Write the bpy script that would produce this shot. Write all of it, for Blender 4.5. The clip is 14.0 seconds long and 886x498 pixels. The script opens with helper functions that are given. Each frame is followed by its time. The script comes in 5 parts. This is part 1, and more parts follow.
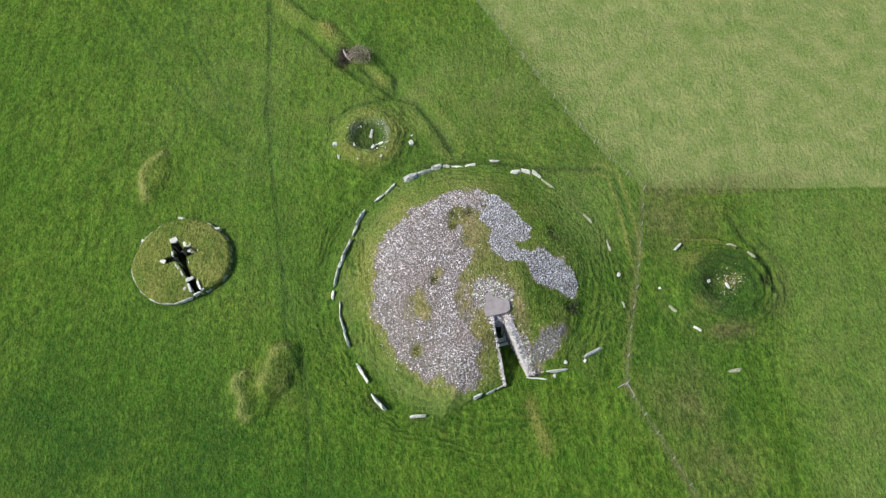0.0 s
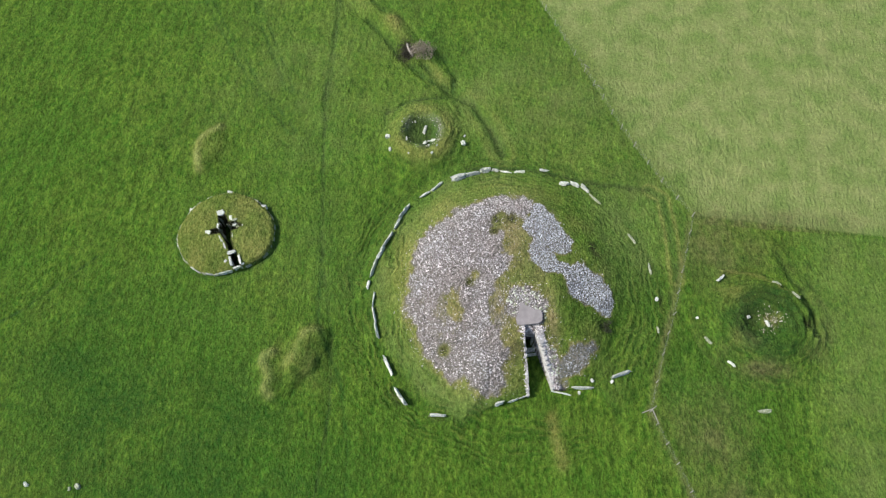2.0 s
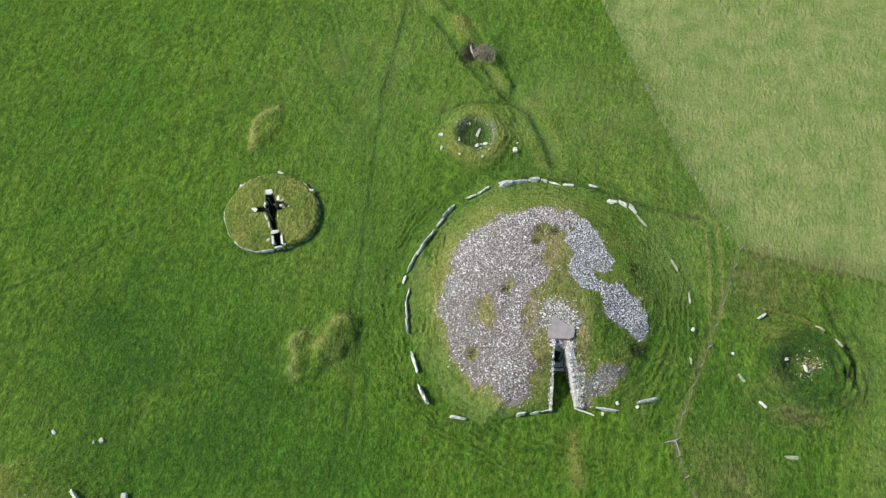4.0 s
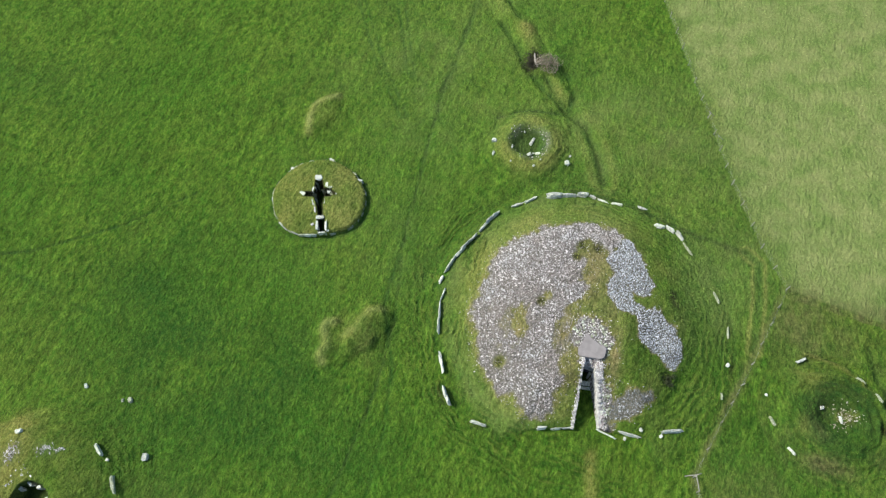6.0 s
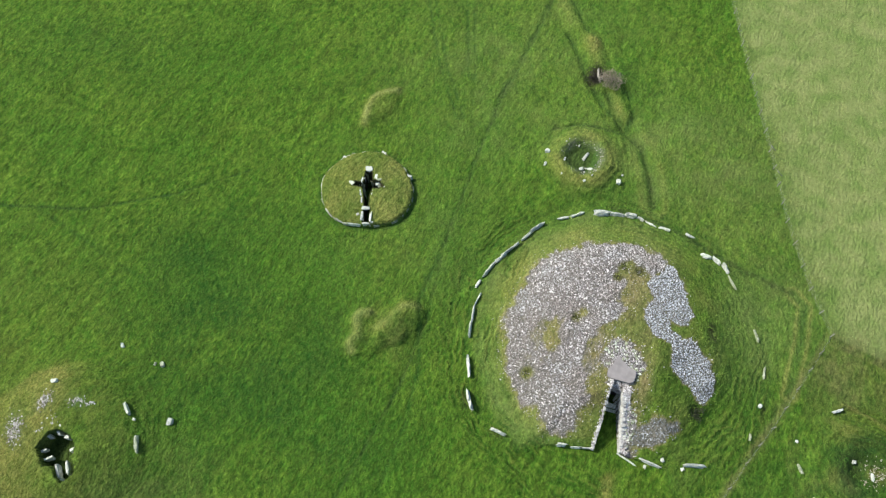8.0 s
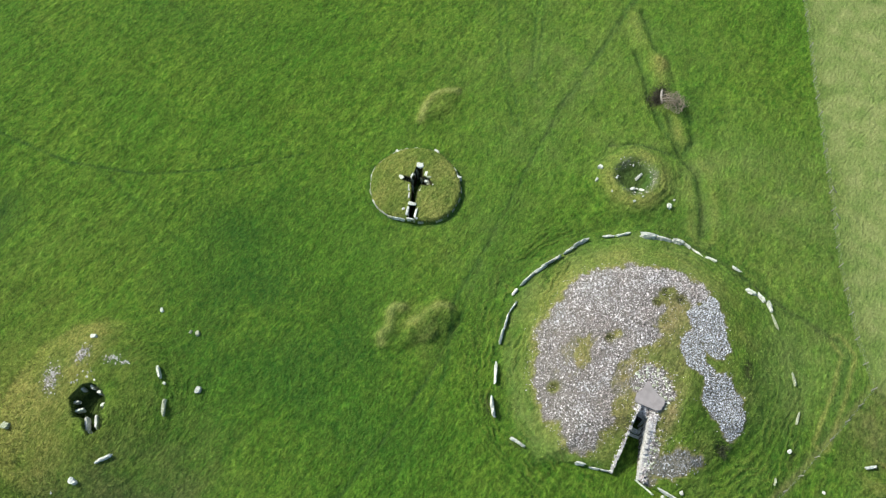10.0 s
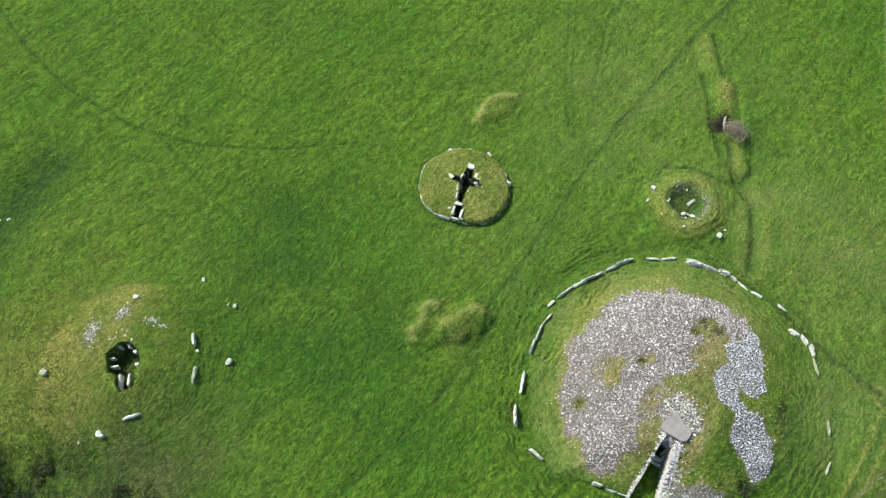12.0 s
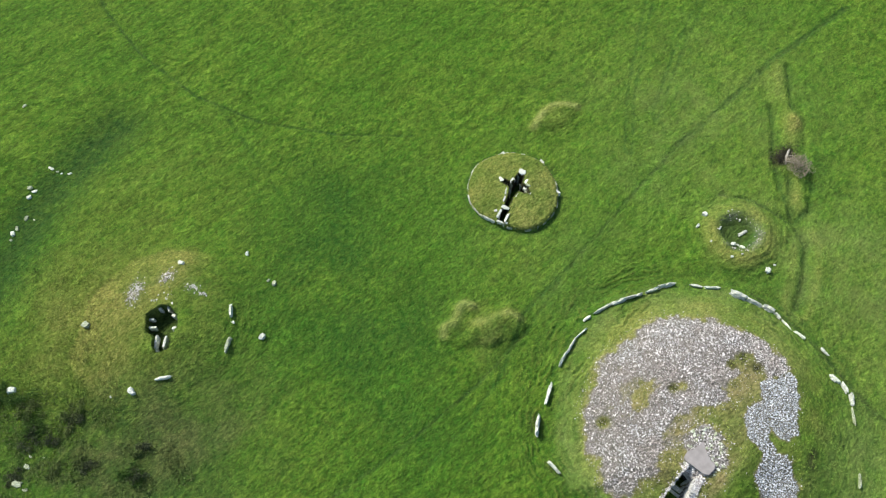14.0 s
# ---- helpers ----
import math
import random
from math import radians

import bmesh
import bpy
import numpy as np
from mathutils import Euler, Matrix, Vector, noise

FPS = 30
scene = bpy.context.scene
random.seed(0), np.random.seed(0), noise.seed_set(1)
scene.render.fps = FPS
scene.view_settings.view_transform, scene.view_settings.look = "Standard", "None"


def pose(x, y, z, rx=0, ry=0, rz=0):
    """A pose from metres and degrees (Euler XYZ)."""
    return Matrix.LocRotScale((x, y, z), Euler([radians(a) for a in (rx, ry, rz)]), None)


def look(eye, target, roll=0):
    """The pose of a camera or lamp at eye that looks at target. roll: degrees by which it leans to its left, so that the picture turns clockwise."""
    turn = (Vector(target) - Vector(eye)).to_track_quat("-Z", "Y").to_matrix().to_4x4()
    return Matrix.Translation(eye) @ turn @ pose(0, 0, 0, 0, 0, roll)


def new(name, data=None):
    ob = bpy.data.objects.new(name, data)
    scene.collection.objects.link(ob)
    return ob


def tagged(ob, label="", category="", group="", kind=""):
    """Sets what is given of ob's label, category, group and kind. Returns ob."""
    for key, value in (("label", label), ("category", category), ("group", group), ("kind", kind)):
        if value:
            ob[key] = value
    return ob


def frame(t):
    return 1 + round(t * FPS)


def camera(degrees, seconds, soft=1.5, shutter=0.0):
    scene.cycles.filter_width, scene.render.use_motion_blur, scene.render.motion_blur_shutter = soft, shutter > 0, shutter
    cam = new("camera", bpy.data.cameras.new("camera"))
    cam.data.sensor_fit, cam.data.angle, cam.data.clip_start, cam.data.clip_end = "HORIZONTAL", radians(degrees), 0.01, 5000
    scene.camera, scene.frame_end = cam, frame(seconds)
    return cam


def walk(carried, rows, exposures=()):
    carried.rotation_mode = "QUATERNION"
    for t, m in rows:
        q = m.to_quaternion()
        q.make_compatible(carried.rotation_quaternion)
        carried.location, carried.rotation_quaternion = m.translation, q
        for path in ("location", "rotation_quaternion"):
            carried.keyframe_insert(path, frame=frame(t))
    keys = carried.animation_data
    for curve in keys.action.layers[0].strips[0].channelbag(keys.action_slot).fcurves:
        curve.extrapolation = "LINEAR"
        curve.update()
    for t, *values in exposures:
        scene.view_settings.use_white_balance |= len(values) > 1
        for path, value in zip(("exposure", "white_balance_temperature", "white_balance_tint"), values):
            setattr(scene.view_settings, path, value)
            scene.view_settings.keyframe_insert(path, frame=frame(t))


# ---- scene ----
# ---------------------------------------------------------------- camera
EYE = 80.0
cam = camera(64.35, 14.0, soft=1.25)


def heading(t):
    return pose(0, 0, EYE, 25.25 + 0.0796 * t + 0.0132 * t * t - 0.000736 * t ** 3, 0, 3.7325 * t - 0.02) @ pose(0, 0, 0, 0, 0, -2.28)


walk(cam, [(k / 2, heading(k / 2)) for k in range(29)], [(0, 0.69, 6300, 10), (6.5, 0.77, 6320, 3), (14, 0.96, 6440, 3)])

# ---------------------------------------------------------------- light
SUN_UP, SUN_FROM = 45.0, 188.0          # degrees; the sun stands beyond the small cross-shaped cairn
world = bpy.data.worlds.new("sky")
scene.world = world
world.use_nodes = True
wn = world.node_tree.nodes
sky = wn.new("ShaderNodeTexSky")
sky.sky_type = "NISHITA"
sky.sun_disc = False
sky.sun_elevation = radians(SUN_UP)
sky.sun_rotation = radians(90 - SUN_FROM)
sky.air_density, sky.dust_density = 1.0, 2.0
world.node_tree.links.new(sky.outputs[0], wn["Background"].inputs[0])
wn["Background"].inputs[1].default_value = 0.10
lamp = bpy.data.lights.new("sun", "SUN")
lamp.energy, lamp.angle, lamp.color = 3.1, radians(9), (1.0, 0.93, 0.82)
sun = new("sun", lamp)
a, e = radians(SUN_FROM), radians(SUN_UP)
sun.matrix_world = look((90 * math.cos(a) * math.cos(e), 90 * math.sin(a) * math.cos(e), 90 * math.sin(e)), (0, 0, 0))

# ---- plan ----
TABLE = np.random.RandomState(7).rand(256, 256)


def vnoise(x, y, scale, seed=0):
    """Smooth noise, 0 to 1, scale cells to a metre."""
    x, y = np.asarray(x, float) * scale + 37.7 * seed + 1000, np.asarray(y, float) * scale + 91.3 * seed + 1000
    i, j = np.floor(x).astype(int), np.floor(y).astype(int)
    u, v = x - i, y - j
    u, v = u * u * (3 - 2 * u), v * v * (3 - 2 * v)
    p, q = i % 256, j % 256
    r, s = (i + 1) % 256, (j + 1) % 256
    return (TABLE[p, q] * (1 - u) + TABLE[r, q] * u) * (1 - v) + (TABLE[p, s] * (1 - u) + TABLE[r, s] * u) * v


def ease(a, b, x):
    t = np.clip((np.asarray(x, float) - a) / (b - a), 0, 1)
    return t * t * (3 - 2 * t)


def away(x, y, line):
    """Distance from a polyline."""
    best = np.full(np.shape(x), 1e9)
    for (ax, ay), (bx, by) in zip(line, line[1:]):
        dx, dy = bx - ax, by - ay
        t = np.clip(((x - ax) * dx + (y - ay) * dy) / (dx * dx + dy * dy), 0, 1)
        best = np.minimum(best, np.hypot(x - ax - t * dx, y - ay - t * dy))
    return best


def inside(x, y, poly):
    """Signed distance to a polygon, positive inside."""
    x, y = np.asarray(x, float), np.asarray(y, float)
    if x.ndim == 1 and len(x) > 5000:
        px, py = [p[0] for p in poly], [p[1] for p in poly]
        near = (x > min(px) - 6) & (x < max(px) + 6) & (y > min(py) - 6) & (y < max(py) + 6)
        out = np.full(len(x), -6.0)
        out[near] = inside(x[near][:, None], y[near][:, None], poly)[:, 0] if near.any() else 0
        return out
    hit = np.zeros(np.shape(x), bool)
    for (ax, ay), (bx, by) in zip(poly, poly[1:] + poly[:1]):
        if ay != by:
            hit ^= ((ay > y) != (by > y)) & (x < (bx - ax) * (y - ay) / (by - ay) + ax)
    d = away(x, y, poly + poly[:1])
    return np.where(hit, d, -d)


def blob(x, y, cx, cy, rx, ry, turn=0.0):
    c, s = math.cos(radians(turn)), math.sin(radians(turn))
    u, v = (x - cx) * c + (y - cy) * s, (y - cy) * c - (x - cx) * s
    return np.exp(-(u / rx) ** 2 - (v / ry) ** 2)


# trodden lines and old tracks across the pasture
LONG_TRACK = [(-24, 98), (-24.8, 81), (-24, 69.8), (-23.6, 59.5), (-22, 47.9), (-20, 35.5), (-17, 25), (-16, 17), (-16, 5), (-17, -8)]
RING_PATH = [(-2.9, 49.9), (6.2, 50.1), (12.8, 49.1), (21.0, 48.5)]
DITCH = [(-10.6, 67.0), (-6.6, 62.3), (-2.7, 60.2), (0.0, 56.2), (1.7, 52.5)]
CORNER_PATH = [(21.0, 48.5), (22.7, 47.5), (23.5, 42.4), (24.0, 36.0)]
ROUND_PATH = [(-14.8, 57.9), (-12.1, 60.0), (-6.6, 61.3)]
FAR_PATH = [(-108, 13), (-97.9, 11.5), (-86.7, 11.3), (-74.2, 13.6), (-64.5, 18.0), (-55.4, 25.2), (-48.6, 32.9)]
FAINT_PATH = [(-70.3, 15.1), (-61.8, 14.4), (-51.9, 13.4), (-42, 12.5)]
WHEELS = [[(-56, 95), (-46.2, 79.5), (-41.3, 71.7), (-38.2, 67.4), (-33.9, 61.2), (-27.3, 53.9)], [(-43, 90), (-38.8, 81.4), (-34.7, 71.9), (-29, 61)]]
SIDE_TRACK = [(-20.8, 40), (-20.1, 36.4), (-19.0, 26.8), (-15.2, 19.8), (-13.4, 13.5), (-12.5, 6)]
OLD_BANK = [(-24.2, 81.5), (-20.0, 77), (-16.6, 75.0), (-13.7, 71.4), (-9.7, 66.5), (-7.0, 63.4)]
FIELD_EDGE = [(26.4, 45.1), (22.6, 49.8), (17.5, 57.8), (12.5, 67.4), (6.6, 78.4), (-8, 106), (-60, 205)]
PALE_FIELD = FIELD_EDGE + [(900, 900), (900, 20), (57.2, 43.9), (41.5, 44.4)]
ROUGH_STRIP = [(26.2, 45), (24.0, 35), (22.0, 27.0), (20.3, 19.6), (23.0, 14.1), (25.8, 7.7), (32, -4)]
SPOIL_RIDGE = [(-23.1, 17.5), (-23.7, 18.1), (-23.4, 19.2), (-23.8, 20.1), (-24.5, 21.1), (-24.5, 21.9), (-23.6, 22.5)]
SPOIL = [(-23.9, 17.2), (-24.4, 18.6), (-24.2, 19.6), (-24.9, 21.0), (-24.9, 22.3), (-23.6, 23.0), (-22.2, 22.7), (-21.4, 24.4), (-20.9, 26.2), (-19.2, 26.8), (-17.8, 25.6), (-17.4, 23.4), (-18.2, 21.0), (-19.8, 18.8), (-22.2, 17.2)]
SPOIL_CREST = [(-21.7, 21.2), (-20.9, 22.6), (-20.5, 23.8), (-20.2, 24.9), (-18.7, 25.7)]
SMALL_HUMMOCK = [(-38.8, 46.3), (-39.6, 48.2), (-40.1, 50.4), (-39.8, 52.0), (-38.5, 53.4), (-37.1, 54.4), (-35.9, 52.9), (-35.7, 50.1), (-36.6, 48.0), (-37.5, 46.6)]
SMALL_RIDGE = [(-38.6, 46.7), (-39.4, 49.0), (-39.5, 51.0), (-38.6, 52.5), (-37.1, 53.6)]
RUIN_LIP = [(29.5, 37.5), (31.3, 37.7), (32.8, 37.5), (34.4, 37.1), (35.8, 36.0), (37.1, 34.6), (38.2, 33.4), (39.1, 32.1), (38.8, 30.6)]
RUIN_SCAR = [(36.5, 40.8), (37.1, 39.3), (37.8, 37.5), (38.9, 36.0), (39.7, 34.2), (40.0, 32.3), (39.8, 30.4)]
BANK_DITCHES = [[(-22.7, 82), (-20.4, 79.8), (-17.3, 76.2)], [(-19.6, 74.6), (-16.5, 71.1), (-14.2, 68.3), (-10.6, 65.0), (-6.6, 62.5)], [(-9.0, 69.6), (-7.0, 67.3), (-5.6, 64.8), (-6.0, 62.4)]]
DARK_HOLLOW = [(-77.0, 1.5), (-74.6, -7), (-72.2, -12.5), (-69, -17), (-63, -26)]


def ground(x, y):
    x, y = np.asarray(x, float), np.asarray(y, float)
    z = 0.30 * (vnoise(x, y, 0.045, 1) - 0.5) + 0.16 * (vnoise(x, y, 0.16, 2) - 0.5) + 0.07 * (vnoise(x, y, 0.7, 3) - 0.5)
    z += 0.05 * (vnoise(x, y, 1.7, 4) - 0.5)
    # hummocks of old spoil
    d = inside(x, y, SPOIL) + 0.7 * (vnoise(x, y, 0.9, 14) - 0.5)
    z += np.interp(d, [-0.9, -0.2, 0.7, 1.6, 3.2], [0.0, 0.12, 0.75, 0.95, 1.1]) + 0.5 * blob(x, y, -20.0, 22.9, 1.5, 2.8, -25) - 0.55 * blob(x, y, -22.3, 20.6, 1.0, 2.0, 20)
    z += 0.3 * np.exp(-(away(x, y, SPOIL_CREST) / 0.7) ** 2) * (0.6 + 0.7 * vnoise(x, y, 0.9, 26)) + 0.3 * np.exp(-(away(x, y, SPOIL_RIDGE) / 0.6) ** 2)
    z += np.interp(inside(x, y, SMALL_HUMMOCK) + 0.4 * (vnoise(x, y, 0.9, 14) - 0.5), [-0.8, -0.1, 0.7, 1.6], [0.0, 0.1, 0.5, 0.7]) + 0.3 * np.exp(-(away(x, y, SMALL_RIDGE) / 0.6) ** 2)
    z += 0.7 * blob(x, y, -16.0, 74.3, 1.6, 1.2) + 0.32 * np.exp(-(away(x, y, OLD_BANK) / 1.2) ** 2) * (0.4 + 0.9 * vnoise(x, y, 0.3, 27))
    z -= 0.5 * np.exp(-(away(x, y, DITCH) / 0.5) ** 2) - 0.15 * np.exp(-((away(x, y, DITCH) - 1.7) / 0.7) ** 2)
    z -= 0.7 * blob(x, y, -13.2, 69.0, 1.5, 1.7)
    for line, deep, wide in ((LONG_TRACK, 0.11, 0.3), (RING_PATH, 0.22, 0.32), (ROUND_PATH, 0.2, 0.3), (SIDE_TRACK, 0.08, 0.4), (CORNER_PATH, 0.10, 0.5), (FAR_PATH, 0.12, 0.3), (FAINT_PATH, 0.05, 0.4)):
        z -= deep * np.exp(-(away(x, y, line) / wide) ** 2)
    z -= 0.22 * np.exp(-((away(x, y, OLD_BANK) - 1.9) / 0.5) ** 2) * (y < 79)
    for line in BANK_DITCHES:
        z -= 0.32 * np.exp(-(away(x, y, line) / 0.4) ** 2)
    for line in WHEELS:
        z -= 0.06 * np.exp(-((away(x, y, line) - 0.5) / 0.28) ** 2)
    # broken bank and slipped turf of the ruined mound
    lip = away(x, y, RUIN_LIP)
    z += 0.22 * np.exp(-(lip / 0.32) ** 2) - 0.30 * np.exp(-((np.hypot(x - 33.8, y - 31.2) - 6.9) / 0.35) ** 2) * ease(1.4, 0.5, lip)
    scar = away(x, y, RUIN_SCAR)
    z -= 0.32 * np.exp(-(scar / 0.32) ** 2) * (0.4 + vnoise(x, y, 0.8, 19)) - 0.14 * np.exp(-((scar - 0.9) / 0.4) ** 2)
    z -= 0.7 * blob(x, y, 38.8, 31.3, 0.6, 0.55) + 0.3 * blob(x, y, 38.0, 38.9, 0.9, 0.6, -40) + 0.25 * blob(x, y, 22.1, 33.0, 0.3, 0.8)
    z += 0.10 * (vnoise(x, y, 1.6, 20) - 0.5) * ease(5.5, 2.5, np.hypot(x - 28.5, y - 40))
    # shallow trough round the great cairn, worn scarp on its far side
    r = np.hypot(x - 3.9, y - 32.8)
    z -= 0.12 * np.exp(-((r - 19.0) / 1.0) ** 2)
    z += 0.045 * np.sin(6.3 * (r + 1.9 * vnoise(x, y, 0.25, 15)) / 1.15) * ease(16, 18, r) * ease(27, 20, r) * vnoise(x, y, 0.2, 18)
    z -= 1.0 * np.exp(-((away(x, y, DARK_HOLLOW)) / 4.5) ** 2)
    # the hill falls away on all sides
    far = np.maximum(np.hypot(x + 15, y - 30) - 125, 0)
    return z - np.where(far < 500, far * far * 0.00035, 87.5 + (far - 500) * 0.05)


TX, TY = 3.9, 32.8                       # middle of the great cairn
FORECOURT = [(6.5, 18.9), (9.35, 19.9), (9.2, 21.1), (8.35, 23.0), (7.5, 24.8), (6.75, 26.1), (6.65, 27.0), (5.42, 27.0), (5.48, 25.9), (5.8, 24.2), (6.2, 22.2), (6.55, 20.1)]


def great_cairn(x, y, cut=True):
    x, y = np.asarray(x, float), np.asarray(y, float)
    r = np.hypot(x - TX, y - TY)
    az = np.arctan2(y - TY, x - TX)
    r2 = r + 0.5 * np.sin(az * 2 + 0.6) + 0.35 * np.sin(az * 3 + 2.0) + 0.5 * (vnoise(x, y, 0.3, 5) - 0.5)
    h = np.interp(r2, [0, 3, 6, 8, 10, 11.5, 12.8, 14, 15.5, 16.8, 18.0, 19.5, 21], [5.5, 5.4, 4.9, 4.35, 3.5, 2.65, 1.85, 1.2, 0.72, 0.36, 0.1, -0.06, -0.25])
    h = h + 0.12 * (vnoise(x, y, 0.9, 6) - 0.5) * ease(0.2, 1.0, h)
    h += 0.08 * vnoise(x, y, 0.33, 23) * np.sin(6.3 * (r + 1.9 * vnoise(x, y, 0.25, 15)) / 0.95) * ease(0.1, 0.5, h) * ease(3.4, 2.0, h)
    # the turf spine beside the passage, and the flat crest under the slab
    h += 0.45 * blob(x, y, 9.0, 30.5, 1.6, 4.5, 35) - 0.35 * blob(x, y, 12.5, 32.5, 2.0, 2.0)
    for cx, cy, w, d in ((-1.1, 31.6, 0.42, 0.5), (-3.5, 24.0, 0.55, 0.45), (1.6, 40.3, 0.6, 0.45), (3.3, 40.5, 0.6, 0.35), (1.2, 38.4, 0.5, 0.3), (14.7, 28.5, 0.6, 0.4)):
        h -= d * blob(x, y, cx, cy, w, w)
    # the straight facade on either side of the entrance
    front = y - np.interp(x, [-8, -2, 1.9, 6.5, 9.2, 14.0, 16, 20], [-20, 14.6, 18.1, 20.0, 20.9, 21.6, 19, -20])
    sheer = ease(0.4, 3.4, x) * ease(14.8, 13.6, x)
    h = np.minimum(h, sheer * np.interp(front, [-0.1, 0.12, 0.5, 6.5, 16], [-0.25, 0.5, 0.75, 4.9, 12]) + (1 - sheer) * np.maximum(0.05 + 0.33 * np.minimum(front, 1.2) + 0.8 * np.maximum(front - 1.2, 0), -0.25))
    if cut:
        h = np.where(inside(x, y, FORECOURT) > 0, -0.25, h)
    return h


UX, UY = -32.6, 37.4                     # the small cairn with the open cross
U_EDGE = [(-38.8, 36.0), (-38.6, 38.0), (-37.9, 40.3), (-36.0, 42.3), (-33.4, 43.4), (-30.2, 42.7), (-28.0, 41.2), (-26.6, 39.2), (-26.3, 36.6), (-27.1, 34.6), (-29.2, 33.0), (-31.5, 32.0), (-33.9, 31.4), (-36.9, 32.9)]
U_CROSS = [(-33.76, 39.21), (-33.02, 39.5), (-32.32, 38.45), (-31.56, 38.75), (-30.68, 38.33), (-31.1, 37.8), (-31.85, 37.5), (-31.72, 37.0), (-31.6, 36.3), (-30.95, 34.9), (-30.4, 34.3), (-29.78, 33.0), (-30.45, 32.72), (-31.1, 34.05), (-31.4, 34.8), (-32.0, 35.85), (-32.7, 36.75), (-32.95, 37.05), (-34.1, 36.75), (-34.3, 37.25), (-33.1, 37.65)]


for _ in range(2):                       # round the corners off
    U_EDGE = [(p[0] * (1 - t) + q[0] * t, p[1] * (1 - t) + q[1] * t) for p, q in zip(U_EDGE, U_EDGE[1:] + U_EDGE[:1]) for t in (0.25, 0.75)]


def cross_cairn(x, y, cut=True):
    d = inside(x, y, U_EDGE)
    h = np.interp(d, [-0.1, 0.02, 0.35, 1.5, 4.0, 6.0], [-0.3, 0.66, 0.9, 1.15, 1.38, 1.42]) + 0.08 * (vnoise(x, y, 1.1, 8) - 0.5) * (d > 0.2)
    return np.where(inside(x, y, U_CROSS) > 0, -0.9, h) if cut else h


SX, SY = -9.3, 54.8                      # the ring mound with the sunken middle


def ring_mound(x, y):
    r = np.hypot(x - SX, y - SY) * (1 + 0.06 * np.sin(np.arctan2(y - SY, x - SX) * 3))
    h = np.interp(r, [0, 1.4, 2.2, 2.9, 3.6, 4.6, 5.6, 6.6, 8], [0.06, 0.1, 0.62, 1.25, 1.15, 0.6, 0.18, -0.03, -0.25])
    h = h + 0.055 * np.sin(6.3 * (r + vnoise(x, y, 0.4, 16)) / 1.0) * ease(2.9, 3.6, r) * ease(7, 6, r)
    h = np.where(r < 3.4, h - 0.45 * blob(x, y, -8.3, 52.3, 0.5, 0.9, -20), h)
    return np.where(r < 5, np.maximum(h, 0.05), h) + 0.06 * (vnoise(x, y, 1.3, 9) - 0.5)


VX, VY = 33.8, 31.2                      # the ruined mound in the next field


def ruined_mound(x, y):
    r = np.hypot((x - VX) * 1.0, (y - VY) * 1.06)
    az = np.arctan2(y - VY, x - VX)
    h = np.interp(r, [0, 1.6, 2.6, 4.0, 5.4, 6.4, 7.6, 9, 10.5], [0.5, 0.6, 1.15, 1.15, 0.8, 0.42, 0.12, -0.05, -0.25])
    scarp = 0.5 * ease(5.1, 5.9, r) * ease(-0.2, 0.3, az) * (1 - ease(2.3, 2.7, az)) * (r < 7.2)
    h = h - scarp * ease(0, 0.5, h) - 0.45 * blob(x, y, 32.2, 31.6, 1.2, 1.4) - 0.35 * blob(x, y, 38.9, 31.6, 0.6, 0.8) + 0.2 * blob(x, y, 30.5, 34.5, 1.6, 1.6)
    h = h + (0.07 + 0.13 * ease(-0.5, 0.1, az) * ease(2.6, 2.0, az)) * np.sin(6.3 * (r + 1.2 * vnoise(x, y, 0.4, 17)) / 1.05) * ease(2.2, 3.2, r) * ease(8.5, 6.5, r)
    return h + (0.35 * (vnoise(x, y, 0.7, 11) - 0.5) + 0.16 * (vnoise(x, y, 1.8, 12) - 0.5)) * ease(0.05, 0.6, h)


RX, RY = -45.3, -8.0                     # the mound with the stone-lined pit
PIT = [(-47.35, -6.6), (-46.6, -5.75), (-45.05, -5.7), (-43.9, -6.2), (-43.4, -7.05), (-43.5, -7.5), (-42.5, -7.9), (-42.0, -8.6), (-42.55, -9.9), (-43.3, -9.85), (-44.6, -9.05), (-45.4, -9.5), (-47.3, -8.3)]


def pit_mound(x, y, cut=True):
    r = np.hypot(x - RX, (y - RY) * 0.95)
    az = np.arctan2(y - RY, x - RX)
    r = r * (1 - 0.10 * np.cos(az - 2.9)) 
    steep = np.interp(r, [0, 3, 5, 7, 8.6, 9.8, 11.2, 13, 15], [2.35, 2.32, 2.18, 1.85, 1.2, 0.42, 0.06, -0.06, -0.25])
    gentle = np.interp(r, [0, 3, 5, 7, 8.6, 9.8, 11.2, 13, 15, 16], [2.35, 2.3, 2.02, 1.5, 1.02, 0.68, 0.36, 0.08, -0.08, -0.25])
    side = ease(-0.25, 0.5, np.cos(az - 2.75))
    h = steep * side + gentle * (1 - side)
    h = h + 0.12 * (vnoise(x, y, 0.8, 13) - 0.5) * ease(0.1, 0.5, h) + 0.05 * vnoise(x, y, 0.3, 24) * np.sin(6.3 * (r + 1.6 * vnoise(x, y, 0.25, 25)) / 1.3) * ease(6, 8, r) * ease(13, 11, r)
    return np.where(inside(x, y, PIT) > 0, 0.35, h) if cut else h


def surface(x, y):
    """Height of whatever turf lies at a place."""
    top = np.maximum(np.maximum(great_cairn(x, y), cross_cairn(x, y)), np.maximum(ring_mound(x, y), ruined_mound(x, y)))
    return ground(x, y) + np.maximum(np.maximum(top, pit_mound(x, y)), 0)


# ---- end plan ----

# ---------------------------------------------------------------- materials


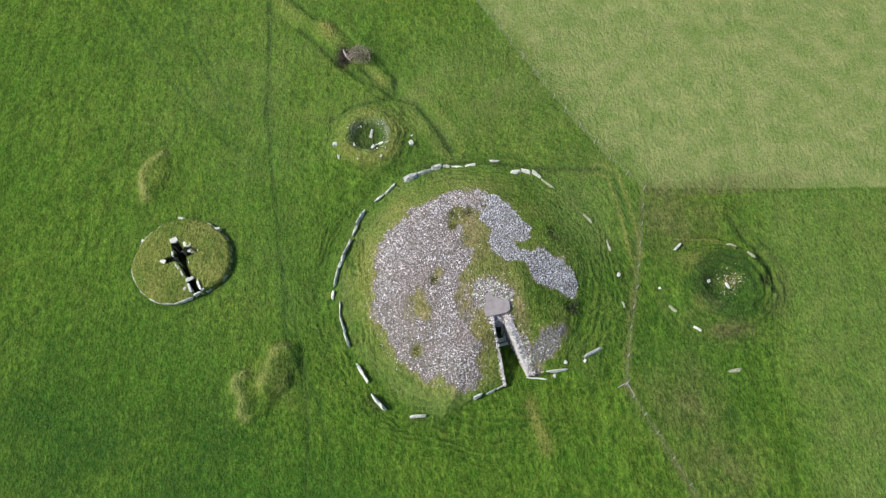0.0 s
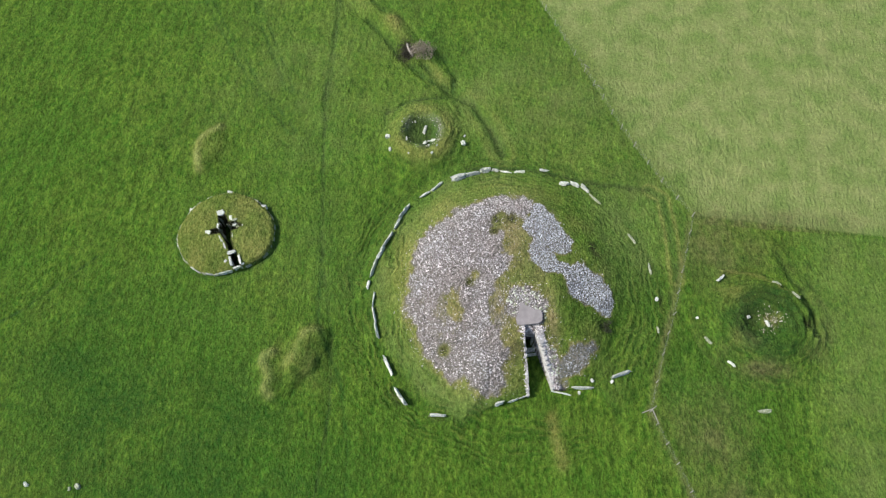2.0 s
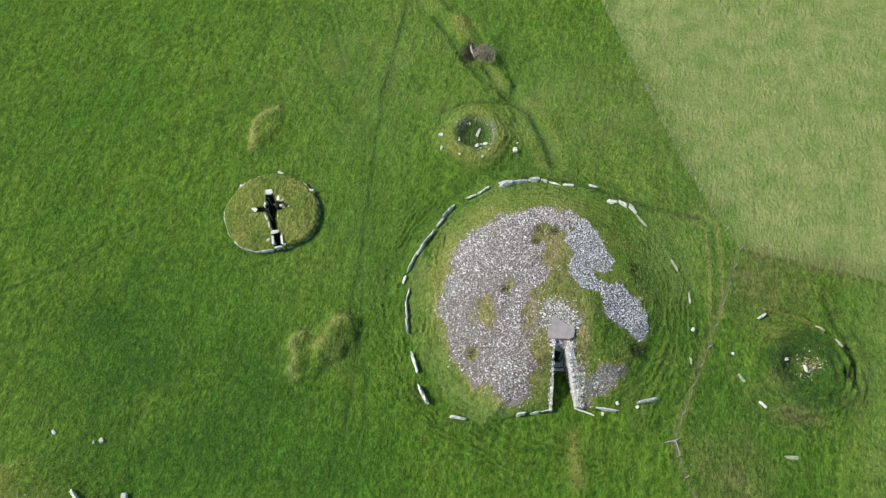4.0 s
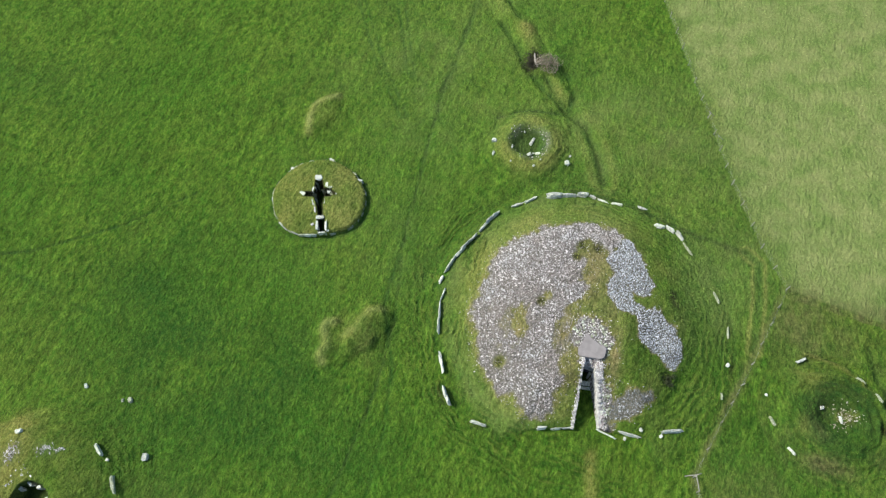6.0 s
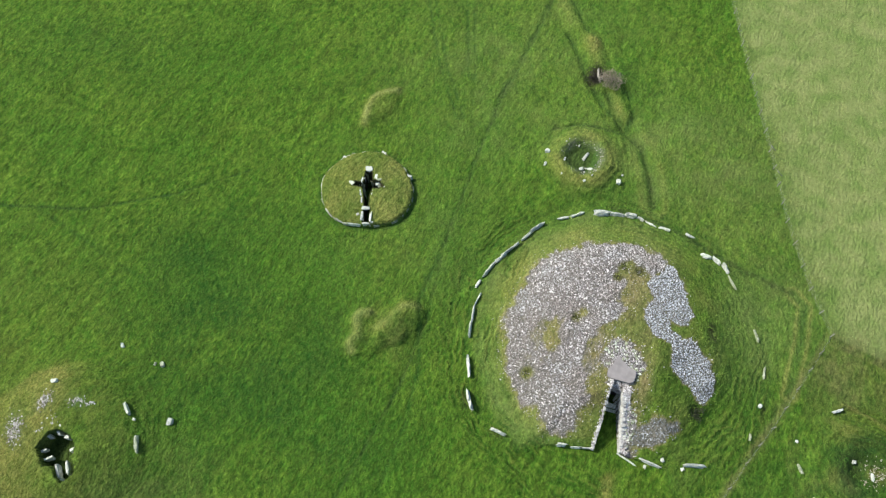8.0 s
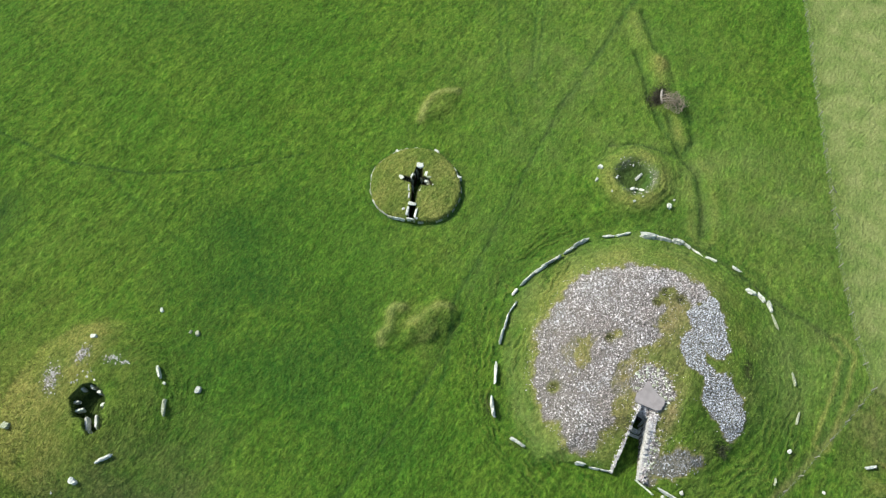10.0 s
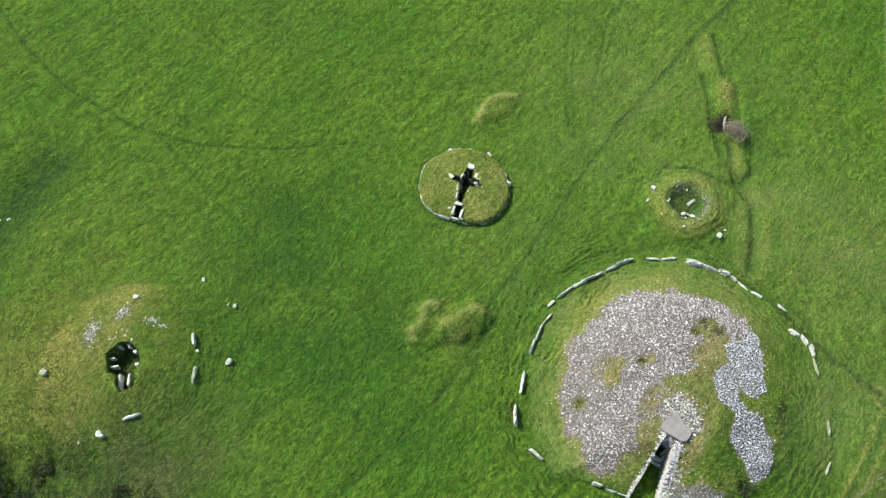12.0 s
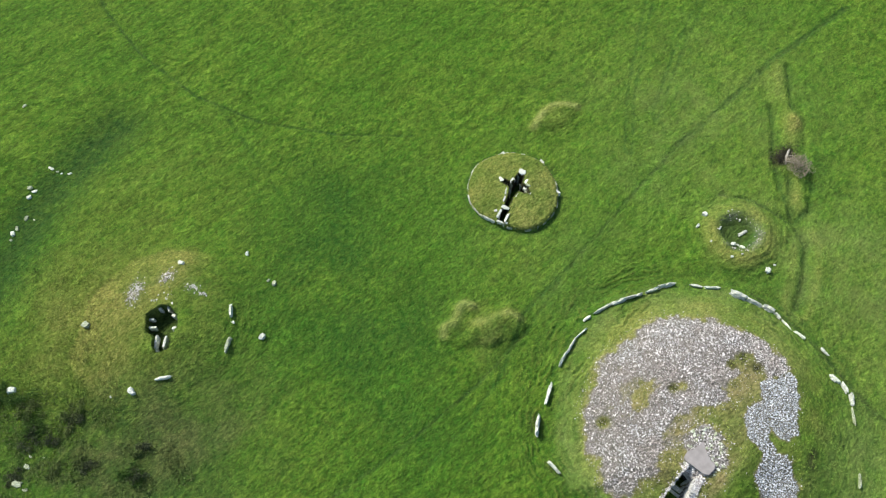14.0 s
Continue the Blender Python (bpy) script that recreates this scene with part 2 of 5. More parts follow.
class Nodes:
    """A material's node tree with short ways to add to it."""

    def __init__(self, name):
        self.mat = bpy.data.materials.new(name)
        self.mat.use_nodes = True
        self.tree = self.mat.node_tree
        self.bsdf = self.tree.nodes["Principled BSDF"]
        self.place = self.tree.nodes.new("ShaderNodeNewGeometry").outputs["Position"]

    def set(self, socket, value):
        if isinstance(value, bpy.types.NodeSocket):
            self.tree.links.new(value, socket)
        elif isinstance(value, tuple) and len(value) == 3:
            socket.default_value = (*value, 1.0)
        else:
            socket.default_value = value

    def noise(self, scale, detail=4.0, rough=0.55, stretch=None, vector=None):
        n = self.tree.nodes.new("ShaderNodeTexNoise")
        n.inputs["Scale"].default_value, n.inputs["Detail"].default_value, n.inputs["Roughness"].default_value = scale, detail, rough
        v = vector or self.place
        if stretch:
            m = self.tree.nodes.new("ShaderNodeMapping")
            m.inputs["Rotation"].default_value = (0, 0, radians(stretch[2]))
            m.inputs["Scale"].default_value = (stretch[0], stretch[1], 1)
            self.tree.links.new(v, m.inputs["Vector"])
            v = m.outputs[0]
        self.tree.links.new(v, n.inputs["Vector"])
        return n.outputs["Fac"]

    def warp(self, scale, much):
        """Places pushed about by a slow noise, so that what is drawn on them swirls."""
        n = self.tree.nodes.new("ShaderNodeTexNoise")
        n.inputs["Scale"].default_value, n.inputs["Detail"].default_value = scale, 2.0
        self.tree.links.new(self.place, n.inputs["Vector"])
        m = self.tree.nodes.new("ShaderNodeVectorMath")
        m.operation = "MULTIPLY_ADD"
        self.tree.links.new(n.outputs["Color"], m.inputs[0])
        m.inputs[1].default_value = (much, much, 0)
        self.tree.links.new(self.place, m.inputs[2])
        return m.outputs[0]

    def span(self, value, low, high, to_low=0.0, to_high=1.0):
        n = self.tree.nodes.new("ShaderNodeMapRange")
        for k, v in zip(("Value", "From Min", "From Max", "To Min", "To Max"), (value, low, high, to_low, to_high)):
            self.set(n.inputs[k], v)
        return n.outputs[0]

    def math(self, op, a, b=0.0):
        n = self.tree.nodes.new("ShaderNodeMath")
        n.operation = op
        self.set(n.inputs[0], a), self.set(n.inputs[1], b)
        return n.outputs[0]

    def mix(self, fac, a, b, blend="MIX"):
        n = self.tree.nodes.new("ShaderNodeMix")
        n.data_type, n.blend_type = "RGBA", blend
        self.set(n.inputs["Factor"], fac), self.set(n.inputs["A"], a), self.set(n.inputs["B"], b)
        return n.outputs["Result"]

    def attribute(self, name):
        n = self.tree.nodes.new("ShaderNodeAttribute")
        n.attribute_name = name
        return n.outputs["Fac"]

    def island(self):
        return self.tree.nodes.new("ShaderNodeNewGeometry").outputs["Random Per Island"]

    def each(self):
        return self.tree.nodes.new("ShaderNodeObjectInfo").outputs["Random"]

    def finish(self, colour, rough=0.9, bump=None, strength=0.5, distance=0.05, specular=0.3):
        self.set(self.bsdf.inputs["Base Color"], colour)
        self.set(self.bsdf.inputs["Roughness"], rough)
        self.bsdf.inputs["Specular IOR Level"].default_value = specular
        if bump is not None:
            b = self.tree.nodes.new("ShaderNodeBump")
            b.inputs["Strength"].default_value, b.inputs["Distance"].default_value = strength, distance
            self.tree.links.new(bump, b.inputs["Height"])
            self.tree.links.new(b.outputs[0], self.bsdf.inputs["Normal"])
        return self.mat


def turf_material(name, tufts=False):
    """Grazed grass: clumps, streaks and broad patches; dry, lush, pale, rough and bare places come from the mesh, some
    standing in for sun or shade. tufts: for single tufts, each its own shade.
    """
    n = Nodes(name)
    clump = n.noise(1.5, 6, 0.66, (1.0, 0.7, 20))
    fine = n.noise(4.2, 5, 0.72, (1.0, 0.5, 35))
    broad = n.noise(0.07, 3, 0.5)
    patch = n.noise(0.33, 4, 0.6)
    swirl = n.warp(0.22, 3.0)
    streak = n.noise(0.75, 4, 0.6, (1.0, 0.22, 55))
    comb = n.noise(2.6, 3, 0.6, (1.0, 0.30, 20), swirl)
    c = n.mix(n.span(clump, 0.39, 0.62), (0.046, 0.120, 0.009), (0.126, 0.212, 0.022))
    c = n.mix(n.span(patch, 0.42, 0.68, 0.0, 0.5), c, (0.118, 0.190, 0.024))
    c = n.mix(n.span(broad, 0.40, 0.62, 0.0, 0.4), c, (0.044, 0.132, 0.010))
    c = n.mix(1.0, c, n.span(streak, 0.35, 0.65, 0.80, 1.20), "MULTIPLY")
    c = n.mix(1.0, c, n.span(comb, 0.33, 0.67, 0.80, 1.30), "MULTIPLY")
    dry = n.math("MULTIPLY", n.attribute("dry"), n.span(clump, 0.3, 0.6, 0.5, 1.0))
    c = n.mix(dry, c, n.mix(n.span(fine, 0.35, 0.65), (0.205, 0.215, 0.040), (0.340, 0.318, 0.100)))
    c = n.mix(n.math("MULTIPLY", n.attribute("lush_or_shade"), n.span(clump, 0.3, 0.62, 1.0, 0.6)), c, (0.024, 0.084, 0.012))
    c = n.mix(n.attribute("pale"), c, n.mix(n.span(patch, 0.35, 0.65), (0.190, 0.275, 0.070), (0.302, 0.345, 0.122)))
    c = n.mix(n.math("MULTIPLY", n.attribute("rough"), n.span(patch, 0.35, 0.6, 0.4, 1.0)), c, n.mix(n.span(clump, 0.4, 0.6), (0.094, 0.108, 0.036), (0.178, 0.176, 0.066)))
    c = n.mix(n.math("MULTIPLY", n.attribute("tan"), n.span(clump, 0.3, 0.6, 0.6, 1.0)), c, n.mix(n.span(fine, 0.35, 0.65), (0.215, 0.188, 0.068), (0.380, 0.315, 0.158)))
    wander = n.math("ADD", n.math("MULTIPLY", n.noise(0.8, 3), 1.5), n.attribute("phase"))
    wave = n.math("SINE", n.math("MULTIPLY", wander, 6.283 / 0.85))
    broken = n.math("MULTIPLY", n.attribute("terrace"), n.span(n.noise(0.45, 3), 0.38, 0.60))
    # terrace troughs painted dark and crests yellow, as light would leave them
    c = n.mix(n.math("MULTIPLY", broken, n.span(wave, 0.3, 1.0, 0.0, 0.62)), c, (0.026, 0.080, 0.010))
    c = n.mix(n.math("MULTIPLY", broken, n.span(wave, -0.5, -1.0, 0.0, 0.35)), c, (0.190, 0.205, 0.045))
    if tufts:
        c = n.mix(1.0, c, n.span(n.island(), 0.0, 1.0, 0.46, 1.40), "MULTIPLY")
        c = n.mix(n.span(n.noise(9.0, 2), 0.5, 0.7, 0.0, 0.3), c, (0.21, 0.20, 0.06))
        return n.finish(c, 0.9, None, specular=0.15)
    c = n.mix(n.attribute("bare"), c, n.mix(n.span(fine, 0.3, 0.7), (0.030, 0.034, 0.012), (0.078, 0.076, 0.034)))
    c = n.mix(n.attribute("gravel"), c, n.mix(n.span(n.noise(9.0, 4, 0.8), 0.35, 0.65), (0.075, 0.066, 0.066), (0.36, 0.325, 0.32)))
    c = n.mix(1.0, c, n.span(fine, 0.32, 0.70, n.span(n.attribute("pale"), 0.0, 1.0, 0.42, 0.62), n.span(n.attribute("pale"), 0.0, 1.0, 1.34, 1.05)), "MULTIPLY")
    h = n.math("ADD", n.math("ADD", n.math("MULTIPLY", clump, 1.0), n.math("MULTIPLY", streak, 0.5)), n.math("ADD", n.math("MULTIPLY", fine, 0.6), n.math("MULTIPLY", comb, 0.45)))
    h = n.math("SUBTRACT", h, n.math("MULTIPLY", n.math("MULTIPLY", broken, wave), 0.26))
    return n.finish(c, 0.95, h, 0.9, 0.6, 0.12)


def stone_material(name, dark, light, spot, by_island=False, scale=3.0, cover=0.55, stain=0.6, drift=(0.52, 0.455, 0.39)):
    """Weathered stone: two greys that vary from piece to piece, pale lichen and dark stains."""
    n = Nodes(name)
    r = n.island() if by_island else n.each()
    c = n.mix(n.span(r, 0.30, 0.92) if by_island else r, dark, light)
    if by_island:
        c = n.mix(n.span(n.noise(0.35, 4, 0.6), 0.47, 0.66, 0.0, 0.5), c, drift)
        c = n.mix(n.span(n.noise(0.28, 4, 0.65, None, n.warp(0.2, 9.0)), 0.50, 0.66, 0.0, 0.42), c, (0.80, 0.83, 0.88))
    c = n.mix(n.span(n.noise(scale, 5, 0.65), 0.38, 0.66), n.mix(0.3 if by_island else 0.5, c, dark), c)
    c = n.mix(n.span(n.noise(scale * 2.3, 5, 0.7), cover, cover + 0.12), c, spot)
    c = n.mix(n.span(n.noise(scale * 0.8, 4, 0.6), 0.60, 0.72, 0.0, stain), c, (0.075, 0.080, 0.055))
    return n.finish(c, 0.9, n.noise(scale * 4, 6, 0.7), 0.5, 0.04, 0.2)


def plain_material(name, a, b, scale, rough=0.85, strength=0.4, metallic=0.0):
    n = Nodes(name)
    c = n.mix(n.span(n.noise(scale, 5, 0.65), 0.35, 0.65), a, b)
    c = n.mix(n.span(n.noise(scale * 0.2, 3), 0.4, 0.65, 0.0, 0.5), c, tuple(0.7 * v for v in a))
    n.bsdf.inputs["Metallic"].default_value = metallic
    return n.finish(c, rough, n.noise(scale * 3, 5, 0.7), strength, 0.02, 0.25)


def leaf_material(name, a, b):
    n = Nodes(name)
    return n.finish(n.mix(n.island(), a, b), 0.8, None, specular=0.2)


TURF = turf_material("turf")
TUFTS = turf_material("grass_tufts", True)
# same stone, three tones: sunlight, blue skylight and shade are put into the colour
RUBBLE = stone_material("rubble_stone", (0.27, 0.242, 0.24), (0.93, 0.89, 0.89), (0.92, 0.92, 0.93), True, 4.0, 0.60, 0.2, (0.42, 0.35, 0.315))
SKYLIT_RUBBLE = stone_material("skylit_rubble", (0.28, 0.30, 0.345), (0.93, 0.95, 0.98), (0.92, 0.93, 0.95), True, 4.0, 0.60, 0.15, (0.60, 0.625, 0.66))
SHADED_RUBBLE = stone_material("shaded_rubble", (0.13, 0.14, 0.145), (0.60, 0.62, 0.66), (0.78, 0.80, 0.83), True, 4.0, 0.62, 0.4, (0.28, 0.29, 0.29))
KERB = stone_material("kerb_stone", (0.38, 0.41, 0.31), (0.66, 0.69, 0.59), (0.86, 0.88, 0.81), False, 4.0, 0.48, 0.75)
TAN_STONE = stone_material("tan_rubble", (0.26, 0.235, 0.17), (0.56, 0.52, 0.42), (0.66, 0.63, 0.55), True, 3.0, 0.58, 0.4)
PALE_STONE = stone_material("pale_stone", (0.38, 0.395, 0.34), (0.60, 0.615, 0.56), (0.82, 0.83, 0.79), False, 3.0, 0.52)
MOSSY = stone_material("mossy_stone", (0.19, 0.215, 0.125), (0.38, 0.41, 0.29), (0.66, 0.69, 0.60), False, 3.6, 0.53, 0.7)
WALL_STONE = stone_material("wall_stone", (0.34, 0.33, 0.32), (0.56, 0.55, 0.53), (0.74, 0.74, 0.72), False, 4.0, 0.54)
CONCRETE = plain_material("weathered_concrete", (0.235, 0.215, 0.215), (0.295, 0.27, 0.27), 1.6, 0.8, 0.25)
TIMBER = plain_material("grey_timber", (0.24, 0.232, 0.205), (0.38, 0.368, 0.33), 6.0, 0.85)
DARK_TIMBER = plain_material("dark_timber", (0.05, 0.043, 0.036), (0.11, 0.095, 0.08), 6.0, 0.8)
WIRE = plain_material("galvanised_wire", (0.30, 0.31, 0.31), (0.42, 0.43, 0.43), 20.0, 0.5, 0.1, 0.8)
DEAD_WOOD = plain_material("bleached_wood", (0.30, 0.27, 0.23), (0.48, 0.45, 0.40), 5.0, 0.85)
TWIG = leaf_material("bare_twigs", (0.17, 0.142, 0.105), (0.36, 0.305, 0.235))
GORSE = leaf_material("dark_shrub_leaves", (0.024, 0.062, 0.008), (0.085, 0.150, 0.026))
HEATHER = leaf_material("brown_shrub_stems", (0.042, 0.068, 0.014), (0.130, 0.165, 0.050))
SCRUB = leaf_material("withered_scrub", (0.020, 0.030, 0.012), (0.082, 0.098, 0.046))
BARK = plain_material("dark_bark", (0.035, 0.032, 0.022), (0.085, 0.078, 0.055), 8.0, 0.9)

# ---------------------------------------------------------------- building helpers


def mesh_of(name, verts, faces, material, smooth=True):
    """A mesh from arrays of corners and of triangles or quads."""
    me = bpy.data.meshes.new(name)
    verts, faces = np.asarray(verts, float), np.asarray(faces, int)
    me.vertices.add(len(verts))
    me.vertices.foreach_set("co", verts.ravel())
    k = faces.shape[1]
    me.loops.add(faces.size)
    me.loops.foreach_set("vertex_index", faces.ravel())
    me.polygons.add(len(faces))
    me.polygons.foreach_set("loop_start", np.arange(len(faces)) * k)
    me.polygons.foreach_set("use_smooth", np.full(len(faces), smooth))
    me.materials.append(material)
    me.update(calc_edges=True)
    return me


def put(name, me, parent=None, m=None, label=""):
    ob = new(name, me)
    if parent is not None:
        ob.parent = parent
        if parent.type == "EMPTY":
            ob.matrix_parent_inverse = Matrix.Translation(-parent.location)
    if m is not None:
        ob.matrix_basis = m
    return tagged(ob, label)


def part(name, bm, material, parent, label="", smooth=True):
    me = bpy.data.meshes.new(name)
    bm.to_mesh(me)
    bm.free()
    me.polygons.foreach_set("use_smooth", [smooth] * len(me.polygons))
    me.materials.append(material)
    return put(name, me, parent, None, label)


def cover(me, x, y, corners=1, **extra):
    """What grows where: dry, lush, pale or rough grass and bare earth, as values of the mesh's corners. Some of it
    paints in sun and shade.
    """
    n1, n2 = vnoise(x, y, 0.25, 21), vnoise(x, y, 0.9, 22)
    wob = 2.2 * (n1 - 0.5) + 0.9 * (n2 - 0.5)
    west = away(x, y, FIELD_EDGE)
    pale = ease(-0.1, 0.35, inside(x, y, PALE_FIELD)) * (0.5 + 0.5 * ease(0.0, 3.0, west + wob))
    # sunlight on the hummocks' ridges is painted in as pale grass
    pale = np.maximum(pale, 0.55 * np.exp(-(np.minimum(np.minimum(away(x, y, SPOIL_RIDGE), away(x, y, SMALL_RIDGE)), away(x, y, SPOIL_CREST) + 0.2) / 0.55) ** 2) * (0.5 + 0.7 * n2))
    pale = np.maximum(pale, 0.24 * blob(x, y, -24, 66, 18, 22) * (0.5 + 0.7 * n1))
    pale = np.maximum(pale, 0.16 * blob(x, y, -24, 38, 13, 12) * (0.5 + 0.7 * n1))
    strip = away(x, y, ROUGH_STRIP)
    pale = np.maximum(pale, 0.6 * np.exp(-(strip / 0.2) ** 2) * (0.5 + 0.6 * n2))
    pale = np.maximum(pale, 0.26 * ease(36, 43, x) * ease(44.5, 43.5, y))
    pale = np.maximum(pale, 0.2 * blob(x, y, 21, 46, 6, 9) + 0.24 * blob(x, y, 17, 40, 5, 7) + 0.16 * blob(x, y, 5, 48, 12, 5))
    pale = np.maximum(pale, 0.38 * blob(x, y, 6, 62, 14, 12) * (0.5 + 0.7 * n1) + 0.2 * blob(x, y, -14, 60, 10, 14) * n1)
    rough = 0.75 * np.exp(-(strip / 0.55) ** 2)
    rough = np.maximum(rough, 0.7 * blob(x, y, 29.0, 41.0, 5.5, 4.8) * (x > 25.6) + 0.7 * blob(x, y, 26.5, 18.5, 4.0, 4.5, -50) + 0.6 * blob(x, y, 33.5, 25.3, 3.4, 1.5) + 0.7 * blob(x, y, 33.6, 25.6, 2.6, 0.8) + 0.7 * blob(x, y, 30, 9, 4, 6, 25))
    rough = np.maximum(rough, 0.85 * ease(3.2, 0.2, y - 44.4 + wob) * (y > 43.9) * (x > 26.5) * ease(52, 38, x))
    rough = np.maximum(rough, 0.35 * blob(x, y, -19.0, 21.3, 1.8, 2.6))
    rough = np.maximum(rough, 0.6 * blob(x, y, -37, -22, 8, 5, 40) * n2 * 1.6)
    rough = np.maximum(rough, 0.6 * blob(x, y, -33, -13, 9, 9) * (0.45 + n1) + 0.2 * blob(x, y, 10, 62, 9, 9) + 0.25 * blob(x, y, 18, 50, 5, 4))
    # ridges: dry grass, brightened to hold the sunlight on them too
    dry = 0.95 * np.exp(-(away(x, y, SPOIL_RIDGE) / 0.6) ** 2) * (0.6 + 0.6 * n2) + 0.8 * np.exp(-(away(x, y, SPOIL_CREST) / 0.75) ** 2) * (0.4 + 0.8 * n2) + 0.8 * np.exp(-(away(x, y, SMALL_RIDGE) / 0.65) ** 2) + 0.3 * blob(x, y, -37.4, 50.4, 1.5, 2.0) + 0.25 * blob(x, y, -21.5, 21.8, 2.6, 2.8) * (0.5 + n2)
    dry += 0.75 * np.exp(-(away(x, y, [(9.3, 17.9), (9.9, 15.3), (10.6, 12.9)]) / 0.7) ** 2) + 0.6 * blob(x, y, -16, 74.3, 1.4, 1.0)
    dry += 0.3 * np.exp(-(away(x, y, OLD_BANK) / 1.0) ** 2) * (0.3 + n1) + 0.6 * blob(x, y, -15.3, 73.8, 0.9, 1.7, 15) + 0.7 * blob(x, y, -8.2, 65.2, 0.6, 1.8, 35) + 0.35 * np.exp(-((away(x, y, DITCH) - 1.5) / 0.5) ** 2) * (x > -4)
    dry += 0.75 * np.exp(-((away(x, y, CORNER_PATH) - 0.75) / 0.25) ** 2)
    dry += 0.14 * blob(x, y, -62, 2, 16, 12) * (0.4 + n1) + 0.6 * blob(x, y, -53, -16, 7, 11, 40) * (0.5 + 0.7 * n1)
    lush_or_shade = 0.0 * x
    for line, much, wide in ((LONG_TRACK, 0.8, 0.27), (RING_PATH, 1.2, 0.38), (ROUND_PATH, 1.2, 0.3), (CORNER_PATH, 0.8, 0.4), (FAR_PATH, 0.9, 0.24), (FAINT_PATH, 0.65, 0.32), (SIDE_TRACK, 0.95, 0.38), (DITCH, 1.0, 0.6), (BANK_DITCHES[0], 1.0, 0.4), (BANK_DITCHES[1], 1.1, 0.4), (BANK_DITCHES[2], 1.0, 0.4), (RUIN_SCAR, 1.0, 0.34)):
        lush_or_shade = np.maximum(lush_or_shade, much * np.exp(-(away(x, y, line) / wide) ** 2) * (0.6 + 0.7 * n2))
    lush_or_shade = np.maximum(lush_or_shade, 1.1 * np.exp(-((away(x, y, LONG_TRACK) - 0.28) / 0.2) ** 2) * ease(52, 62, y) * (0.6 + 0.6 * n2))
    for line in WHEELS:
        lush_or_shade = np.maximum(lush_or_shade, 0.9 * np.exp(-((away(x, y, line) - 0.5) / 0.25) ** 2) * (0.5 + 0.7 * n2))
    lush_or_shade = np.maximum(lush_or_shade, 0.5 * np.exp(-((away(x, y, LONG_TRACK)) / 1.6) ** 2) * ease(52, 38, y) * (0.35 + 0.6 * n1))
    # broad darker patches; those near (-33, 6) also paint in lens vignette and shade
    lush_or_shade = np.maximum(lush_or_shade, 0.42 * blob(x, y, -33, 6, 15, 11, 10) * (0.5 + 0.9 * n1) + 0.5 * blob(x, y, -48, 22, 11, 9) * (0.3 + n1) + 0.4 * blob(x, y, -16, 8, 14, 7) * (0.3 + n1) + 0.35 * blob(x, y, -30, 17, 15, 9) * (0.4 + n1) + 0.25 * blob(x, y, -42, 11, 12, 9) * (0.4 + n1) + 0.6 * blob(x, y, -34, -16, 9, 7) * (0.4 + n1) + 0.9 * blob(x, y, -27, -16, 10, 9) * (0.5 + 0.6 * n1) + 0.7 * blob(x, y, -42, -27, 9, 6, 40) * (0.5 + n2) + 0.6 * blob(x, y, -9.5, 70, 3, 3) + 0.55 * blob(x, y, 22.5, 23.5, 1.8, 3.4) * (x > 21.5) + 0.38 * blob(x, y, 31, 29, 9, 13) * (0.4 + n1) * (x > 23) + 0.5 * blob(x, y, -79, 41, 11, 5, 10) * (0.4 + n1) + 0.5 * blob(x, y, 31.9, 15.6, 1.6, 1.1) * (0.5 + n2))
    # the far hollow's shade is put into dark green grass
    lush_or_shade = np.maximum(lush_or_shade, 1.0 * np.exp(-(away(x, y, DARK_HOLLOW) / 4.4) ** 2) * (0.8 + 0.5 * n2))
    # the ruin's sunlit lip is painted as a dry line, with dry patches besides
    dry += 0.7 * np.exp(-(away(x, y, RUIN_LIP[:6]) / 0.24) ** 2) + 0.5 * blob(x, y, 30.2, 34.8, 1.6, 0.9, 20) + 0.35 * blob(x, y, 28.9, 35.1, 1.0, 0.35) + 0.5 * blob(x, y, 30.2, 29.2, 0.8, 1.1)
    dry += 0.3 * blob(x, y, 30.5, 41.5, 5.5, 4.0) * (x > 25.6) * (0.5 + n2)
    # dark spots; the one under the thorn trunk also paints the hollow's shade
    bare = 0.9 * blob(x, y, 38.8, 31.3, 0.6, 0.6) + 0.5 * blob(x, y, 38.1, 38.8, 1.0, 0.7, -40) + 0.6 * blob(x, y, 22.1, 33.0, 0.3, 0.9) + 1.0 * blob(x, y, -13.2, 69.0, 1.2, 1.7) + 0.8 * blob(x, y, -8.5, 18.5, 0.5, 1.1, 45) + 0.6 * blob(x, y, -3.6, 16.6, 1.0, 0.35)
    for line, much, wide in ((LONG_TRACK, 0.3, 0.2), (RING_PATH, 0.45, 0.26), (ROUND_PATH, 0.4, 0.2), (FAR_PATH, 0.25, 0.17), (DITCH, 0.3, 0.3), (RUIN_SCAR, 0.22, 0.26)):
        bare = np.maximum(bare, much * np.exp(-(away(x, y, line) / wide) ** 2) * (0.4 + 0.9 * n2))
    # dark earth colour deepens the far hollow's painted shade
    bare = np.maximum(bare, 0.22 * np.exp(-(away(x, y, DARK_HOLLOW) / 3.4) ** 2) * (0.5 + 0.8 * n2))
    # sheep-trodden terraces follow the contours round each mound; the material paints their shade
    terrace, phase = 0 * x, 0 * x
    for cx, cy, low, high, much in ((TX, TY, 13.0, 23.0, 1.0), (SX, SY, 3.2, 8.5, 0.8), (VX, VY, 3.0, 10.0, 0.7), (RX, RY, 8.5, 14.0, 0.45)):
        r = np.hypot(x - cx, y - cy)
